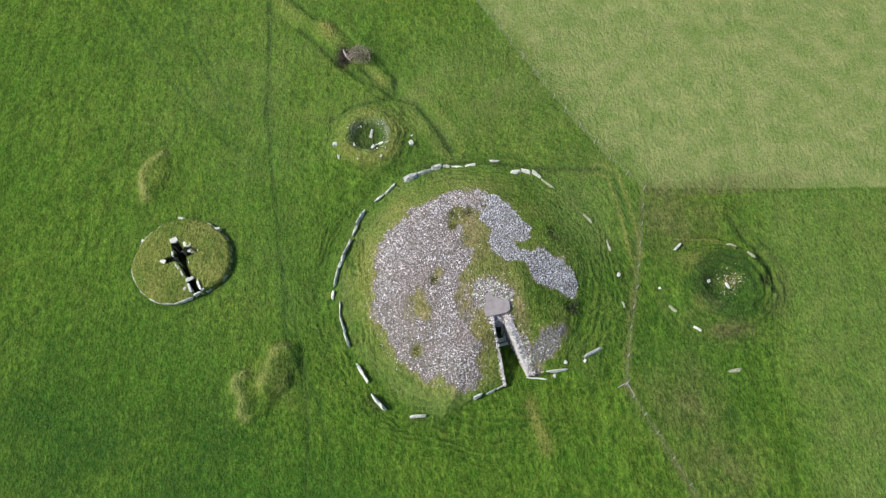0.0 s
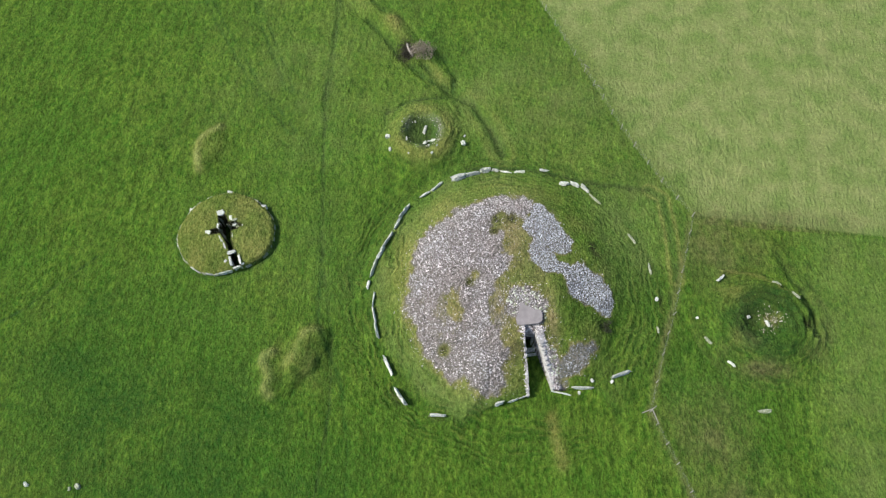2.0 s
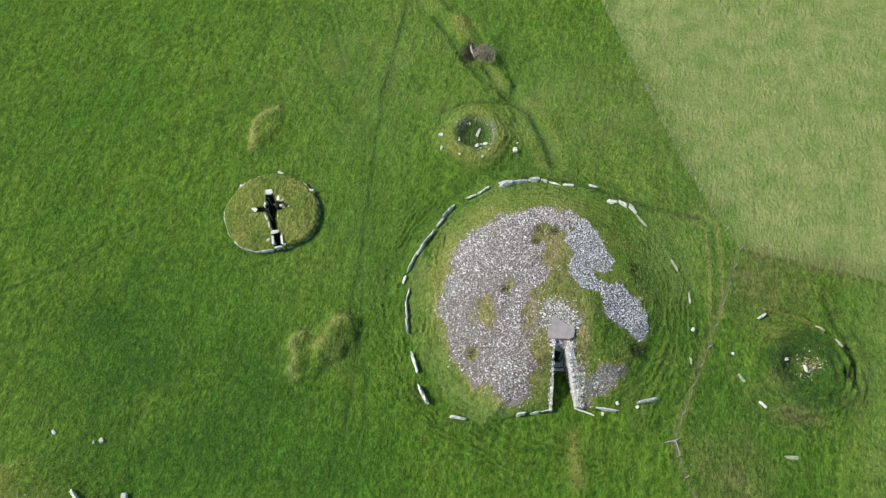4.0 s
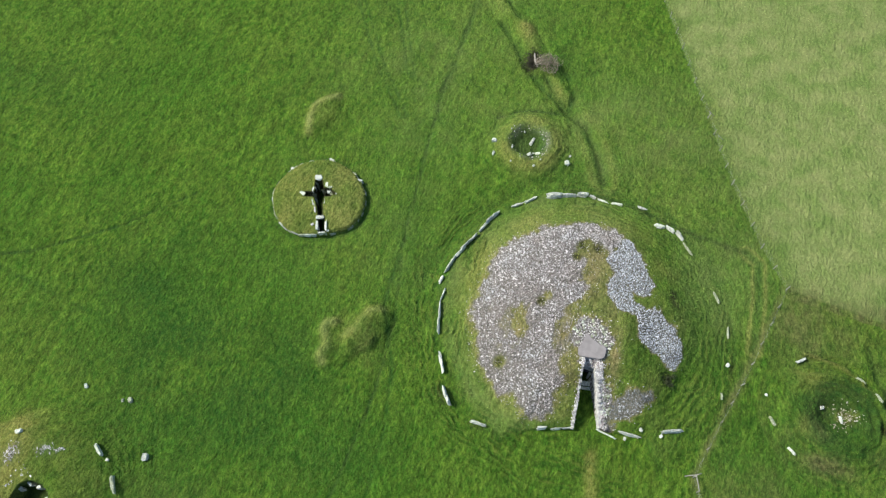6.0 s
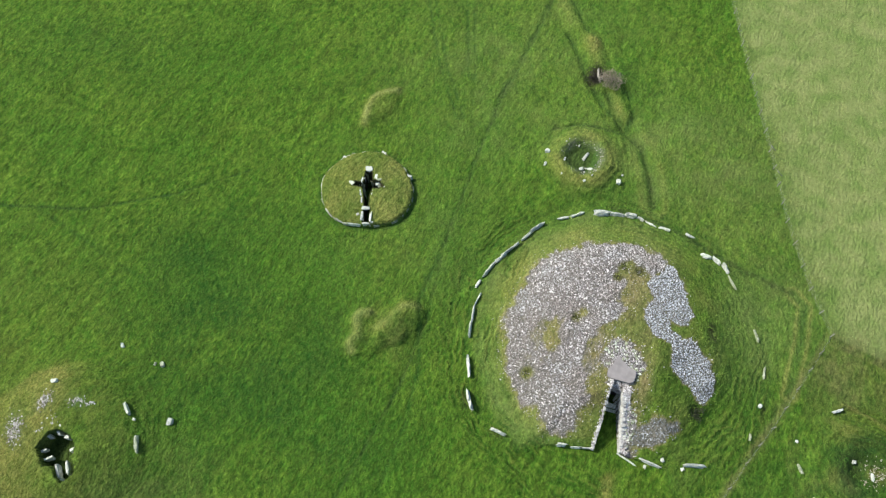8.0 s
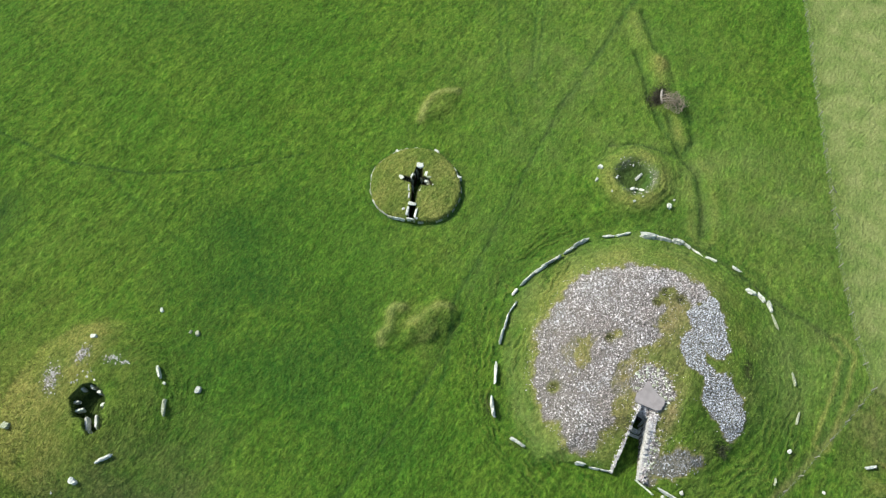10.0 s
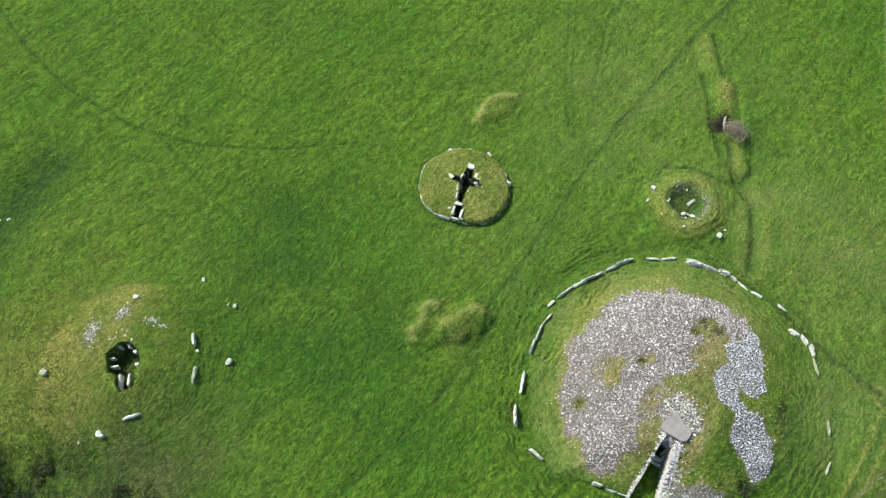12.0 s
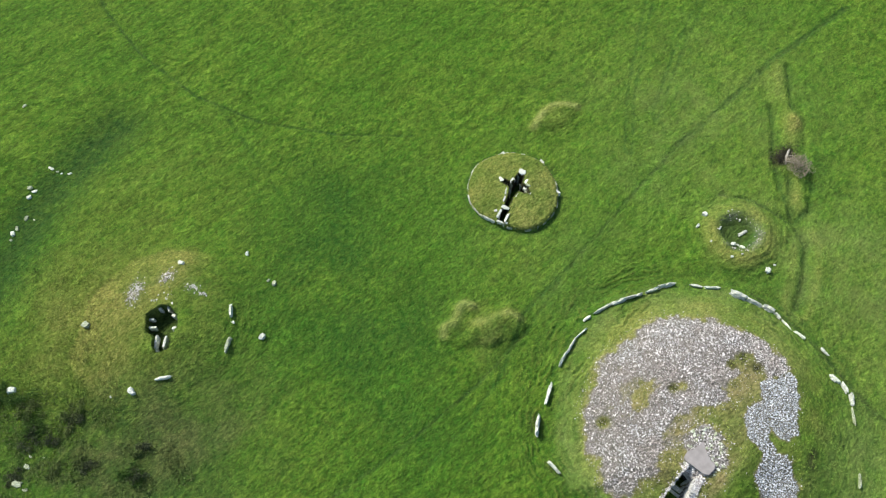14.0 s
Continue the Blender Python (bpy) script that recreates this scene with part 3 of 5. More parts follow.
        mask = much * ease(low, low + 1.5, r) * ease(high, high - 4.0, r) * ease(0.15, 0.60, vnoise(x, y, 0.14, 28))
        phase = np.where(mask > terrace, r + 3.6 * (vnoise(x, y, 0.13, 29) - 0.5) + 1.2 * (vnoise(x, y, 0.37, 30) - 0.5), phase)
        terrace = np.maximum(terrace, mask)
    # dark grass rim at the small cairn's foot, painting in the kerb's contact shade
    lush_or_shade = np.maximum(lush_or_shade, 0.8 * np.exp(-((np.minimum(inside(x, y, U_EDGE), 0) + 0.35) / 0.3) ** 2) * (0.5 + 0.7 * n2))
    lush_or_shade = np.maximum(lush_or_shade, 0.28 * np.exp(-((np.hypot(x - TX, y - TY) - 20.0) / 1.5) ** 2) * ease(4, -5, x) * (0.35 + n1))
    bare = np.maximum(bare, 0.32 * blob(x, y, -34, -17, 9, 7) * (0.4 + n1))
    values = dict(dry=dry, lush_or_shade=lush_or_shade, pale=pale, rough=rough, bare=bare, gravel=0 * x, tan=0 * x, terrace=terrace)
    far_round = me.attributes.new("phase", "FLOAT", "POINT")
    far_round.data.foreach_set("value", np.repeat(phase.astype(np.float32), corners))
    for k, v in extra.items():
        values[k] = np.maximum(values[k], v)
    for k, v in values.items():
        at = me.attributes.new(k, "FLOAT", "POINT")
        at.data.foreach_set("value", np.repeat(np.clip(v + 0 * x, 0, 1).astype(np.float32), corners))


def grid_faces(nx, ny):
    i, j = np.meshgrid(np.arange(nx - 1), np.arange(ny - 1), indexing="ij")
    k = (i * ny + j).ravel()
    return np.stack([k, k + ny, k + ny + 1, k + 1], 1)


def mound(name, cx, cy, half, step, height, parent, extra=None, label=""):
    """A turf body that rises out of the ground and dips below it round its rim."""
    s = np.arange(-half, half + step / 2, step)
    gx, gy = (g.ravel() for g in np.meshgrid(s + cx, s + cy, indexing="ij"))
    h = height(gx, gy)
    f = grid_faces(len(s), len(s))
    f = f[(h[f] > -0.2).any(1)]
    used = np.unique(f)
    where = np.full(len(gx), -1)
    where[used] = np.arange(len(used))
    gx, gy, h = gx[used], gy[used], h[used]
    me = mesh_of(name, np.stack([gx, gy, ground(gx, gy) + h], 1), where[f], TURF)
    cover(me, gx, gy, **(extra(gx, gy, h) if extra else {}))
    return put(name, me, parent, None, label)


ICO = bmesh.new()
bmesh.ops.create_icosphere(ICO, subdivisions=1, radius=1.0)
ICO_V = np.array([v.co for v in ICO.verts])
ICO_F = np.array([[v.index for v in f.verts] for f in ICO.faces])
ICO.free()
rng = np.random.RandomState(3)


def turns(count):
    """Random turns in space, one matrix each."""
    q = rng.randn(count, 4)
    w, x, y, z = (q / np.linalg.norm(q, axis=1, keepdims=True)).T
    return np.stack([1 - 2 * (y * y + z * z), 2 * (x * y - z * w), 2 * (x * z + y * w), 2 * (x * y + z * w), 1 - 2 * (x * x + z * z), 2 * (y * z - x * w),
                     2 * (x * z - y * w), 2 * (y * z + x * w), 1 - 2 * (x * x + y * y)], 1).reshape(-1, 3, 3)


def rubble(name, places, sizes, material, parent, label=""):
    """Many loose angular stones in one mesh."""
    k = len(places)
    v = ICO_V[None] * (1 + 0.30 * (rng.rand(k, 12, 1) - 0.5)) + 0.22 * (rng.rand(k, 12, 3) - 0.5)
    v = v * (sizes[:, None] * rng.uniform((0.85, 0.5, 0.3), (1.55, 0.95, 0.65), (k, 3)))[:, None, :]
    v = np.einsum("kij,kvj->kvi", turns(k), v) + places[:, None, :]
    f = ICO_F[None] + (np.arange(k) * 12)[:, None, None]
    return put(name, mesh_of(name, v.reshape(-1, 3), f.reshape(-1, 3), material, False), parent, None, label)


def rock_mesh(name, sx, sy, sz, seed, material, square=0.72, cuts=3, rough=0.16, taper=0.0):
    """One block of stone, standing on z = 0, its corners rounded and its faces uneven."""
    bm = bmesh.new()
    bmesh.ops.create_cube(bm, size=2.0)
    bmesh.ops.subdivide_edges(bm, edges=bm.edges[:], cuts=cuts, use_grid_fill=True)
    r = random.Random(round(seed * 13))
    slant, end_a, end_b, bow = r.uniform(-0.25, 0.25), r.uniform(0.75, 1.1), r.uniform(0.7, 1.05), r.uniform(-0.25, 0.25)
    size = min(max(sx, sy, sz), 1.0)
    for v in bm.verts:
        p = v.co.copy()
        p = p.lerp(p.normalized() * 1.15, 1 - square)
        q = Vector((p.x * sx, p.y * sy, p.z * sz)) + Vector((seed * 7.3, seed * 3.1, seed * 5.7))
        p += rough * 1.3 * noise.noise_vector(q * (1.6 / size)) + 0.6 * rough * noise.noise_vector(q * (4.5 / size))
        k = (1 - taper * (p.z + 1) * 0.5) * ((end_a - 1) * max(p.x, 0) + (end_b - 1) * max(-p.x, 0) + 1)
        v.co = Vector((p.x * sx / 2, (p.y * k + bow * (1 - p.x * p.x)) * sy / 2, (p.z * (1 + slant * p.x if p.z > 0 else 1) + 0.75) * sz / 2))
    me = bpy.data.meshes.new(name)
    bm.to_mesh(me)
    bm.free()
    me.polygons.foreach_set("use_smooth", [False] * len(me.polygons))
    me.materials.append(material)
    return me


def tube(bm, points, radii, sides=7):
    """A round limb along points."""
    rings = []
    for i, p in enumerate(points):
        p = Vector(p)
        d = (Vector(points[min(i + 1, len(points) - 1)]) - Vector(points[max(i - 1, 0)])).normalized()
        u = d.orthogonal().normalized()
        w = d.cross(u)
        rings.append([bm.verts.new(p + radii[i] * (math.cos(a) * u + math.sin(a) * w)) for a in (2 * math.pi * k / sides for k in range(sides))])
    for a, b in zip(rings, rings[1:]):
        for k in range(sides):
            bm.faces.new((a[k], a[(k + 1) % sides], b[(k + 1) % sides], b[k]))
    bm.faces.new(rings[0][::-1]), bm.faces.new(rings[-1])


def base(name, x, y, z, label, category, group="", kind=""):
    ob = new(name)
    ob.location = (x, y, z)
    ob.empty_display_size = 0.3
    return tagged(ob, label, category, group, kind)


# ---------------------------------------------------------------- ground


def steps(low, high, step, reach):
    """Even steps across the middle, then growing ones out to the horizon."""
    mid = np.arange(low, high + step / 2, step)
    out, d = [], step
    while not out or out[-1] < reach:
        d *= 1.22
        out.append((out[-1] if out else 0) + d)
    out = np.array(out)
    return np.concatenate([low - out[::-1], mid, high + out])


xs, ys = steps(-108, 62, 0.22, 3500), steps(-36, 104, 0.22, 3500)
gx, gy = (g.ravel() for g in np.meshgrid(xs, ys, indexing="ij"))
gz = ground(gx, gy)
# the sheet sinks where the chambers are dug into it
gz = np.where(np.maximum(np.minimum(inside(gx, gy, U_CROSS) + 0.7, inside(gx, gy, U_EDGE) - 0.5), inside(gx, gy, PIT) + 0.5) > 0, gz - 1.4, gz)
me = mesh_of("ground", np.stack([gx, gy, gz], 1), grid_faces(len(xs), len(ys)), TURF)
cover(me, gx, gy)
tagged(put("ground", me), "close-grazed green hilltop pasture with trodden paths and pale rough field", "ground", kind="structure")

# ---------------------------------------------------------------- the great cairn
STONES_WEST = [(-8.6, 30.9), (-8.4, 34.4), (-8.0, 37.5), (-6.5, 38.9), (-5.4, 40.0), (-3.9, 41.8), (-1.4, 42.7), (1.4, 44.2), (3.5, 44.3), (5.6, 43.9), (5.5, 42.2), (4.1, 41.1), (2.9, 41.0), (2.1, 41.1), (1.4, 40.4), (1.1, 38.9), (1.9, 38.2), (2.1, 36.5), (2.4, 35.8), (3.4, 34.7), (2.9, 33.2), (2.1, 31.8), (2.0, 30.8), (1.2, 29.1), (1.8, 27.2), (2.7, 25.9), (3.2, 24.1), (3.4, 22.0), (3.0, 20.9), (2.0, 19.8), (0.4, 20.0), (-0.9, 20.8), (-2.2, 21.2), (-4.2, 22.2), (-5.2, 22.9), (-6.4, 24.8), (-7.5, 26.5), (-8.4, 28.1)]
STONES_CREST = [(4.9, 39.0), (5.9, 41.4), (6.2, 43.4), (7.0, 43.1), (8.0, 41.9), (9.0, 41.1), (9.6, 39.7), (10.5, 38.3), (10.1, 36.7), (9.1, 36.0), (8.1, 36.2), (7.1, 37.0), (6.1, 37.9)]
STONES_NECK = [(5.5, 35.7), (6.2, 36.8), (7.0, 36.9), (8.0, 36.2), (8.9, 34.8), (10.1, 34.6), (9.7, 33.6), (8.7, 33.6), (7.3, 33.7), (6.1, 34.3)]
STONES_LOBE = [(9.9, 34.2), (11.1, 34.8), (12.0, 35.6), (12.9, 34.9), (14.6, 34.1), (15.3, 33.0), (15.6, 31.6), (15.5, 30.6), (14.9, 30.0), (13.3, 30.1), (11.9, 30.7), (10.9, 31.0), (10.1, 31.9), (9.6, 33.0)]
SLAB = [(4.85, 29.5), (5.3, 29.05), (6.3, 28.6), (7.1, 28.6), (7.3, 28.1), (7.3, 27.35), (6.9, 27.0), (4.8, 26.62), (4.5, 26.8), (4.33, 27.5), (4.6, 28.2), (4.62, 29.25)]
STONES_SLAB = [(2.6, 28.8), (3.1, 30.3), (4.0, 31.0), (5.7, 31.1), (7.2, 30.2), (7.8, 28.6), (7.3, 27.0), (6.2, 26.2), (5.2, 26.4), (4.4, 27.5), (3.3, 27.9)]
STONES_WALL = [(6.9, 25.6), (7.9, 25.4), (9.1, 25.2), (9.5, 23.6), (9.9, 22.0), (9.9, 21.3), (9.2, 21.3), (8.3, 22.6), (7.4, 24.3)]
STONES_FOOT = [(9.7, 22.5), (10.3, 24.2), (10.8, 25.3), (11.5, 25.9), (12.5, 25.9), (13.5, 26.3), (14.1, 25.7), (13.2, 24.4), (12.7, 23.4), (12.0, 22.6), (11.0, 22.3), (10.1, 22.1)]
GAP_LONG = [(-3.2, 31.0), (-2.3, 30.0), (-1.5, 26.2), (-2.4, 25.4), (-3.0, 27.6), (-3.4, 30.0)]
GAP_WIDE = [(-6.4, 30.8), (-3.4, 30.5), (-2.9, 25.2), (-4.3, 24.5), (-5.5, 28.0)]
GAP_SPINE = [(2.2, 31.2), (3.2, 31.0), (3.0, 28.2), (2.7, 26.5), (1.8, 27.4), (1.4, 29.1)]


def stoniness(x, y):
    """How thickly stones lie on the great cairn, 0 to 1."""
    wob = 1.5 * (vnoise(x, y, 0.7, 31) - 0.5) + 0.9 * (vnoise(x, y, 2.0, 32) - 0.5)
    d = np.maximum.reduce([inside(x, y, p) for p in (STONES_WEST, STONES_SLAB, STONES_WALL)])
    e = np.maximum.reduce([inside(x, y, p) for p in (STONES_CREST, STONES_NECK, STONES_LOBE)])
    s = np.maximum(ease(-0.75, 0.55, d + 0.85 * wob), ease(-0.5, 0.2, e + 0.06 + 0.5 * wob))
    d = np.maximum(d, e - 0.6)
    s = np.maximum(s, 0.9 * ease(-0.8, 0.4, inside(x, y, STONES_FOOT) + 0.8 * wob))
    thin = np.maximum(0.7 * ease(-0.6, 0.4, inside(x, y, GAP_LONG) + 0.9 * wob), 0.45 * ease(-0.5, 1.2, inside(x, y, GAP_WIDE) + 1.6 * wob))
    thin = np.maximum(thin, 0.8 * ease(-0.5, 0.4, inside(x, y, GAP_SPINE) + 0.7 * wob))
    for cx, cy, w in ((-1.1, 31.6, 0.6), (-3.5, 24.0, 0.75), (1.6, 40.3, 0.8), (3.3, 40.5, 0.8), (1.2, 38.4, 0.7), (-0.6, 32.4, 0.6)):
        thin = np.maximum(thin, blob(x, y, cx, cy, w, w))
    loose = 0.26 * ease(-1.9, 0.1, d) + 0.10 * blob(x, y, 4, 25, 5, 6) + 0.22 * blob(x, y, 3.6, 37.5, 1.3, 2.5) + 0.25 * blob(x, y, 2.6, 28.5, 1.2, 3.0)
    return np.clip(np.maximum(s * (1 - thin), loose * (0.4 + vnoise(x, y, 1.2, 33))), 0, 1)


def great_cover(x, y, h):
    s = stoniness(x, y)
    # sunward flank: dry turf, its sunlight put into yellow and pale colour too
    skirt = ease(0.5, 1.4, h) * (0.35 + 0.75 * vnoise(x, y, 0.35, 34)) * ease(13, 2, x)
    skirt = np.maximum(0.8 * skirt, 0.75 * ease(0.12, 0.4, s))
    crown = ease(2.6, 3.6, h) * ease(10.5, 6.5, x) * (0.55 + 0.5 * vnoise(x, y, 0.8, 38))
    skirt = np.maximum(skirt, crown)
    skirt = np.maximum(skirt, 0.45 * ease(1.0, 3.0, h) * vnoise(x, y, 0.5, 35))
    holes = 0 * x
    for cx, cy, w in ((-1.1, 31.6, 0.45), (-3.5, 24.0, 0.55), (1.6, 40.3, 0.6), (3.3, 40.5, 0.6), (1.2, 38.4, 0.5), (14.7, 28.5, 0.6)):
        holes = np.maximum(holes, blob(x, y, cx, cy, w, w))
    # shade on the north flank is painted as darker green
    north = 0.15 * ease(10, 15, x) * ease(0.1, 0.6, h) * (0.4 + vnoise(x, y, 0.4, 36))
    # earth colour paints dark gaps between stones on the patches away from the sun
    shaded = ease(0.3, 0.7, s) * (np.maximum.reduce([inside(x, y, p) for p in (STONES_CREST, STONES_NECK, STONES_LOBE, STONES_FOOT)]) > -0.3)
    # two flat dark marks, not dug into the mound
    holes = np.maximum(holes, 0.95 * blob(x, y, 13.2, 38.2, 0.5, 0.75) + 0.8 * blob(x, y, 13.8, 37.2, 0.55, 0.5))
    tan = np.maximum.reduce([1.0 * blob(x, y, 3.4, 38.6, 1.6, 2.6), 0.8 * blob(x, y, 3.4, 36.0, 1.2, 1.5), 0.8 * blob(x, y, -5.6, 28.6, 1.6, 1.8), 0.75 * blob(x, y, -2.5, 28.0, 0.8, 2.6), 1.0 * blob(x, y, 2.3, 28.6, 0.9, 2.6), 0.9 * blob(x, y, 8.5, 27.8, 0.7, 2.6, 15), 0.7 * blob(x, y, -0.8, 32.6, 0.8, 0.8), 0.5 * blob(x, y, 3.9, 25.0, 0.7, 2.5)]) * (0.5 + 0.8 * vnoise(x, y, 0.9, 42))
    tan = np.maximum(tan, 0.55 * ease(0.1, 0.35, s) * ease(0.9, 0.5, s))
    return dict(tan=tan * (1 - holes), dry=skirt, pale=(0.08 + 0.24 * ease(11, 2, x)) * ease(0.05, 0.5, h) * (0.4 + vnoise(x, y, 0.5, 40)), rough=0.9 * crown, gravel=0.9 * ease(0.3, 0.75, s) * (1 - holes) * (1 - 0.15 * shaded), bare=np.maximum(holes, 0.3 * shaded), lush_or_shade=np.maximum(north, 0.3 * ease(0.9, 0.2, h)))


cairn = base("cairn", TX, TY, 0, "great round passage cairn of pale loose stones over grassy mound", "cairn")
mound("turf_mound", TX, TY, 20.5, 0.2, great_cairn, cairn, great_cover, "grassy stone-strewn mound with yellowed turf on its flanks")

# loose stones over the mound
px, py = (g.ravel() for g in np.meshgrid(np.arange(-10.5, 17, 0.13), np.arange(18.5, 46, 0.13), indexing="ij"))
px, py = px + rng.uniform(-0.11, 0.11, len(px)), py + rng.uniform(-0.11, 0.11, len(py))
# patches away from the sun get bluer or darker stones to paint their shade
foot = inside(px, py, STONES_FOOT) > -0.4
shaded_part = (np.maximum.reduce([inside(px, py, p) for p in (STONES_CREST, STONES_NECK, STONES_LOBE)]) > -0.45) | foot
keep = (rng.rand(len(px)) < stoniness(px, py) ** 1.2 * np.where(shaded_part, np.where(foot, 0.75, 2.2 * ease(0.45, 0.75, stoniness(px, py)) + 0.1), 0.60 + 0.5 * vnoise(px, py, 1.1, 37))) & (great_cairn(px, py) > 0.3) & (inside(px, py, FORECOURT) < -0.15) & (inside(px, py, SLAB) < 0.05)
px, py, shaded_part, foot = px[keep], py[keep], shaded_part[keep], foot[keep]
thick = stoniness(px, py)
size = 0.84 * (0.05 + 0.10 * rng.rand(len(px)) ** 2.2 + 0.06 * (rng.rand(len(px)) < 0.05)) * (0.6 + 0.4 * thick)
size = np.where(shaded_part, 0.042 + 0.062 * rng.rand(len(px)) ** 1.5, size)
lift = rng.uniform(-0.02, 0.08, len(px)) * thick
spots = np.stack([px, py, ground(px, py) + great_cairn(px, py) + lift + 0.02], 1)
tagged(rubble("stone_cover", spots[~shaded_part], size[~shaded_part], RUBBLE, cairn, "thousands of pale pinkish-grey angular loose stones"), kind="stuff")
tagged(rubble("stone_cover", spots[shaded_part & ~foot], size[shaded_part & ~foot], SKYLIT_RUBBLE, cairn, "loose stones coloured blue-grey as on the skylit side, with dark gaps"), kind="stuff")
tagged(rubble("stone_cover", spots[foot], size[foot], SHADED_RUBBLE, cairn, "loose stones coloured darker blue-grey for shade beside the passage"), kind="stuff")

# concrete cap over the chamber
slab_top = float(np.max(ground(6, 28) + great_cairn(np.array([5.0, 6.0, 7.0]), np.array([28.0, 28.5, 27.5])))) + 0.2
bm = bmesh.new()
face = bm.faces.new([bm.verts.new((x, y, slab_top + 0.03 * (y - 28))) for x, y in reversed(SLAB)])
bm.normal_update()
if face.normal.z < 0:
    face.normal_flip()
rim = bmesh.ops.extrude_face_region(bm, geom=[face])
bmesh.ops.translate(bm, vec=(0, 0, -0.35), verts=[g for g in rim["geom"] if isinstance(g, bmesh.types.BMVert)])
bmesh.ops.recalc_face_normals(bm, faces=bm.faces[:])
bmesh.ops.bevel(bm, geom=bm.edges[:], offset=0.035, segments=2, affect="EDGES")
part("cap_slab", bm, CONCRETE, cairn, "flat weathered grey concrete cap slab", False)

# dry-stone walls of the forecourt
BRICKS = [rock_mesh("wall_stone", 1, 1, 1, 40 + k, WALL_STONE, 0.85, 1, 0.14) for k in range(7)]


def dry_wall(points, tops, thick, parent, label):
    """Coursed dry-stone wall along points, its top rising and falling with tops."""
    line = [Vector((x, y, 0)) for x, y in points]
    spans = [(b - a).length for a, b in zip(line, line[1:])]
    total = sum(spans)

    def at(s):
        for a, b, d in zip(line, line[1:], spans):
            if s <= d:
                return a.lerp(b, s / d), math.atan2(b.y - a.y, b.x - a.x)
            s -= d
        return line[-1], math.atan2((line[-1] - line[-2]).y, (line[-1] - line[-2]).x)

    core = bmesh.new()
    profile = []
    for k in range(13):
        p, turn = at(total * k / 12)
        side = Vector((-math.sin(turn), math.cos(turn), 0)) * (thick * 0.5 - 0.09)
        g = float(ground(p.x, p.y))
        t = g + float(np.interp(k / 12, np.linspace(0, 1, len(tops)), tops)) - 0.12
        profile.append([core.verts.new(v) for v in (p - side + Vector((0, 0, g - 0.3)), p + side + Vector((0, 0, g - 0.3)), p + side + Vector((0, 0, t)), p - side + Vector((0, 0, t)))])
    for a, b in zip(profile, profile[1:]):
        for k in range(4):
            core.faces.new((a[k], a[(k + 1) % 4], b[(k + 1) % 4], b[k]))
    core.faces.new(profile[0][::-1]), core.faces.new(profile[-1])
    bmesh.ops.recalc_face_normals(core, faces=core.faces[:])
    wall = part("passage_wall", core, WALL_STONE, parent, label, False)
    z = 0.0
    while z < max(tops):
        high, s = random.uniform(0.2, 0.3), random.uniform(-0.2, 0)
        while s < total:
            long = random.uniform(0.32, 0.62)
            p, turn = at(max(min(s + long / 2, total), 0))
            top = float(np.interp((s + long / 2) / total, np.linspace(0, 1, len(tops)), tops))
            if z < top:
                g = float(ground(p.x, p.y))
                last = z + high >= top
                m = pose(p.x, p.y, g + min(z, top - 0.1) - 0.02, random.uniform(-7, 7), random.uniform(-7, 7), math.degrees(turn) + random.uniform(-9, 9))
                put("stone", random.choice(BRICKS), wall, m @ Matrix.Diagonal((long * 1.04, thick * (random.uniform(0.75, 1.35) if last else random.uniform(0.92, 1.06)), high * 1.12, 1)))
            s += long
        z += high * 0.93
    return wall


LEFT_WALL, LEFT_TOPS = [(6.45, 20.05), (6.1, 22.2), (5.7, 24.2), (5.38, 25.9), (5.3, 26.6)], [0.75, 1.7, 2.8, 3.9, 4.3]
RIGHT_WALL, RIGHT_TOPS = [(9.3, 21.0), (8.45, 23.0), (7.62, 24.8), (6.9, 26.1), (6.8, 26.7)], [0.75, 1.7, 2.9, 4.0, 4.3]
dry_wall(LEFT_WALL, LEFT_TOPS, 0.3, cairn, "pale dry-stone wall lining the entrance passage")
dry_wall(RIGHT_WALL, RIGHT_TOPS, 0.34, cairn, "pale dry-stone wall lining the entrance passage")
# loose pieces lying along the wall heads
for line, tops, spread, shift, k in ((LEFT_WALL, LEFT_TOPS, 0.13, -0.05, 190), (RIGHT_WALL, RIGHT_TOPS, 0.26, 0.24, 950)):
    u = rng.rand(k)
    at = np.linspace(0, 1, len(line))
    fx, fy = np.interp(u, at, [p[0] for p in line]) + shift + rng.normal(0, spread, k), np.interp(u, at, [p[1] for p in line]) + rng.normal(0, 0.1, k)
    fz = np.where(inside(fx, fy, FORECOURT) > 0, np.interp(u, at, tops), np.maximum(np.interp(u, at, tops), great_cairn(fx, fy))) + ground(fx, fy) + 0.06
    ok = inside(fx, fy, FORECOURT) < 0.02
    tagged(rubble("wall_head", np.stack([fx, fy, fz], 1)[ok], rng.uniform(0.06, 0.14, ok.sum()), RUBBLE, cairn, "loose pale stones along the wall head"), kind="stuff")

# doorway: uprights, lintels, sill and the dark timber gate
for k, (x, y, z, sx, sy, sz, turn) in enumerate(((5.6, 26.35, 0.0, 0.3, 0.6, 2.2, 5), (6.6, 26.45, 0.0, 0.3, 0.6, 2.2, -8), (6.85, 25.75, 0.0, 0.26, 0.5, 1.5, 12))):
    put("upright", rock_mesh("upright", sx, sy, sz, 60 + k, KERB, 0.8, 2, 0.1), cairn, pose(x, y, z + float(ground(x, y)), 0, 0, turn))
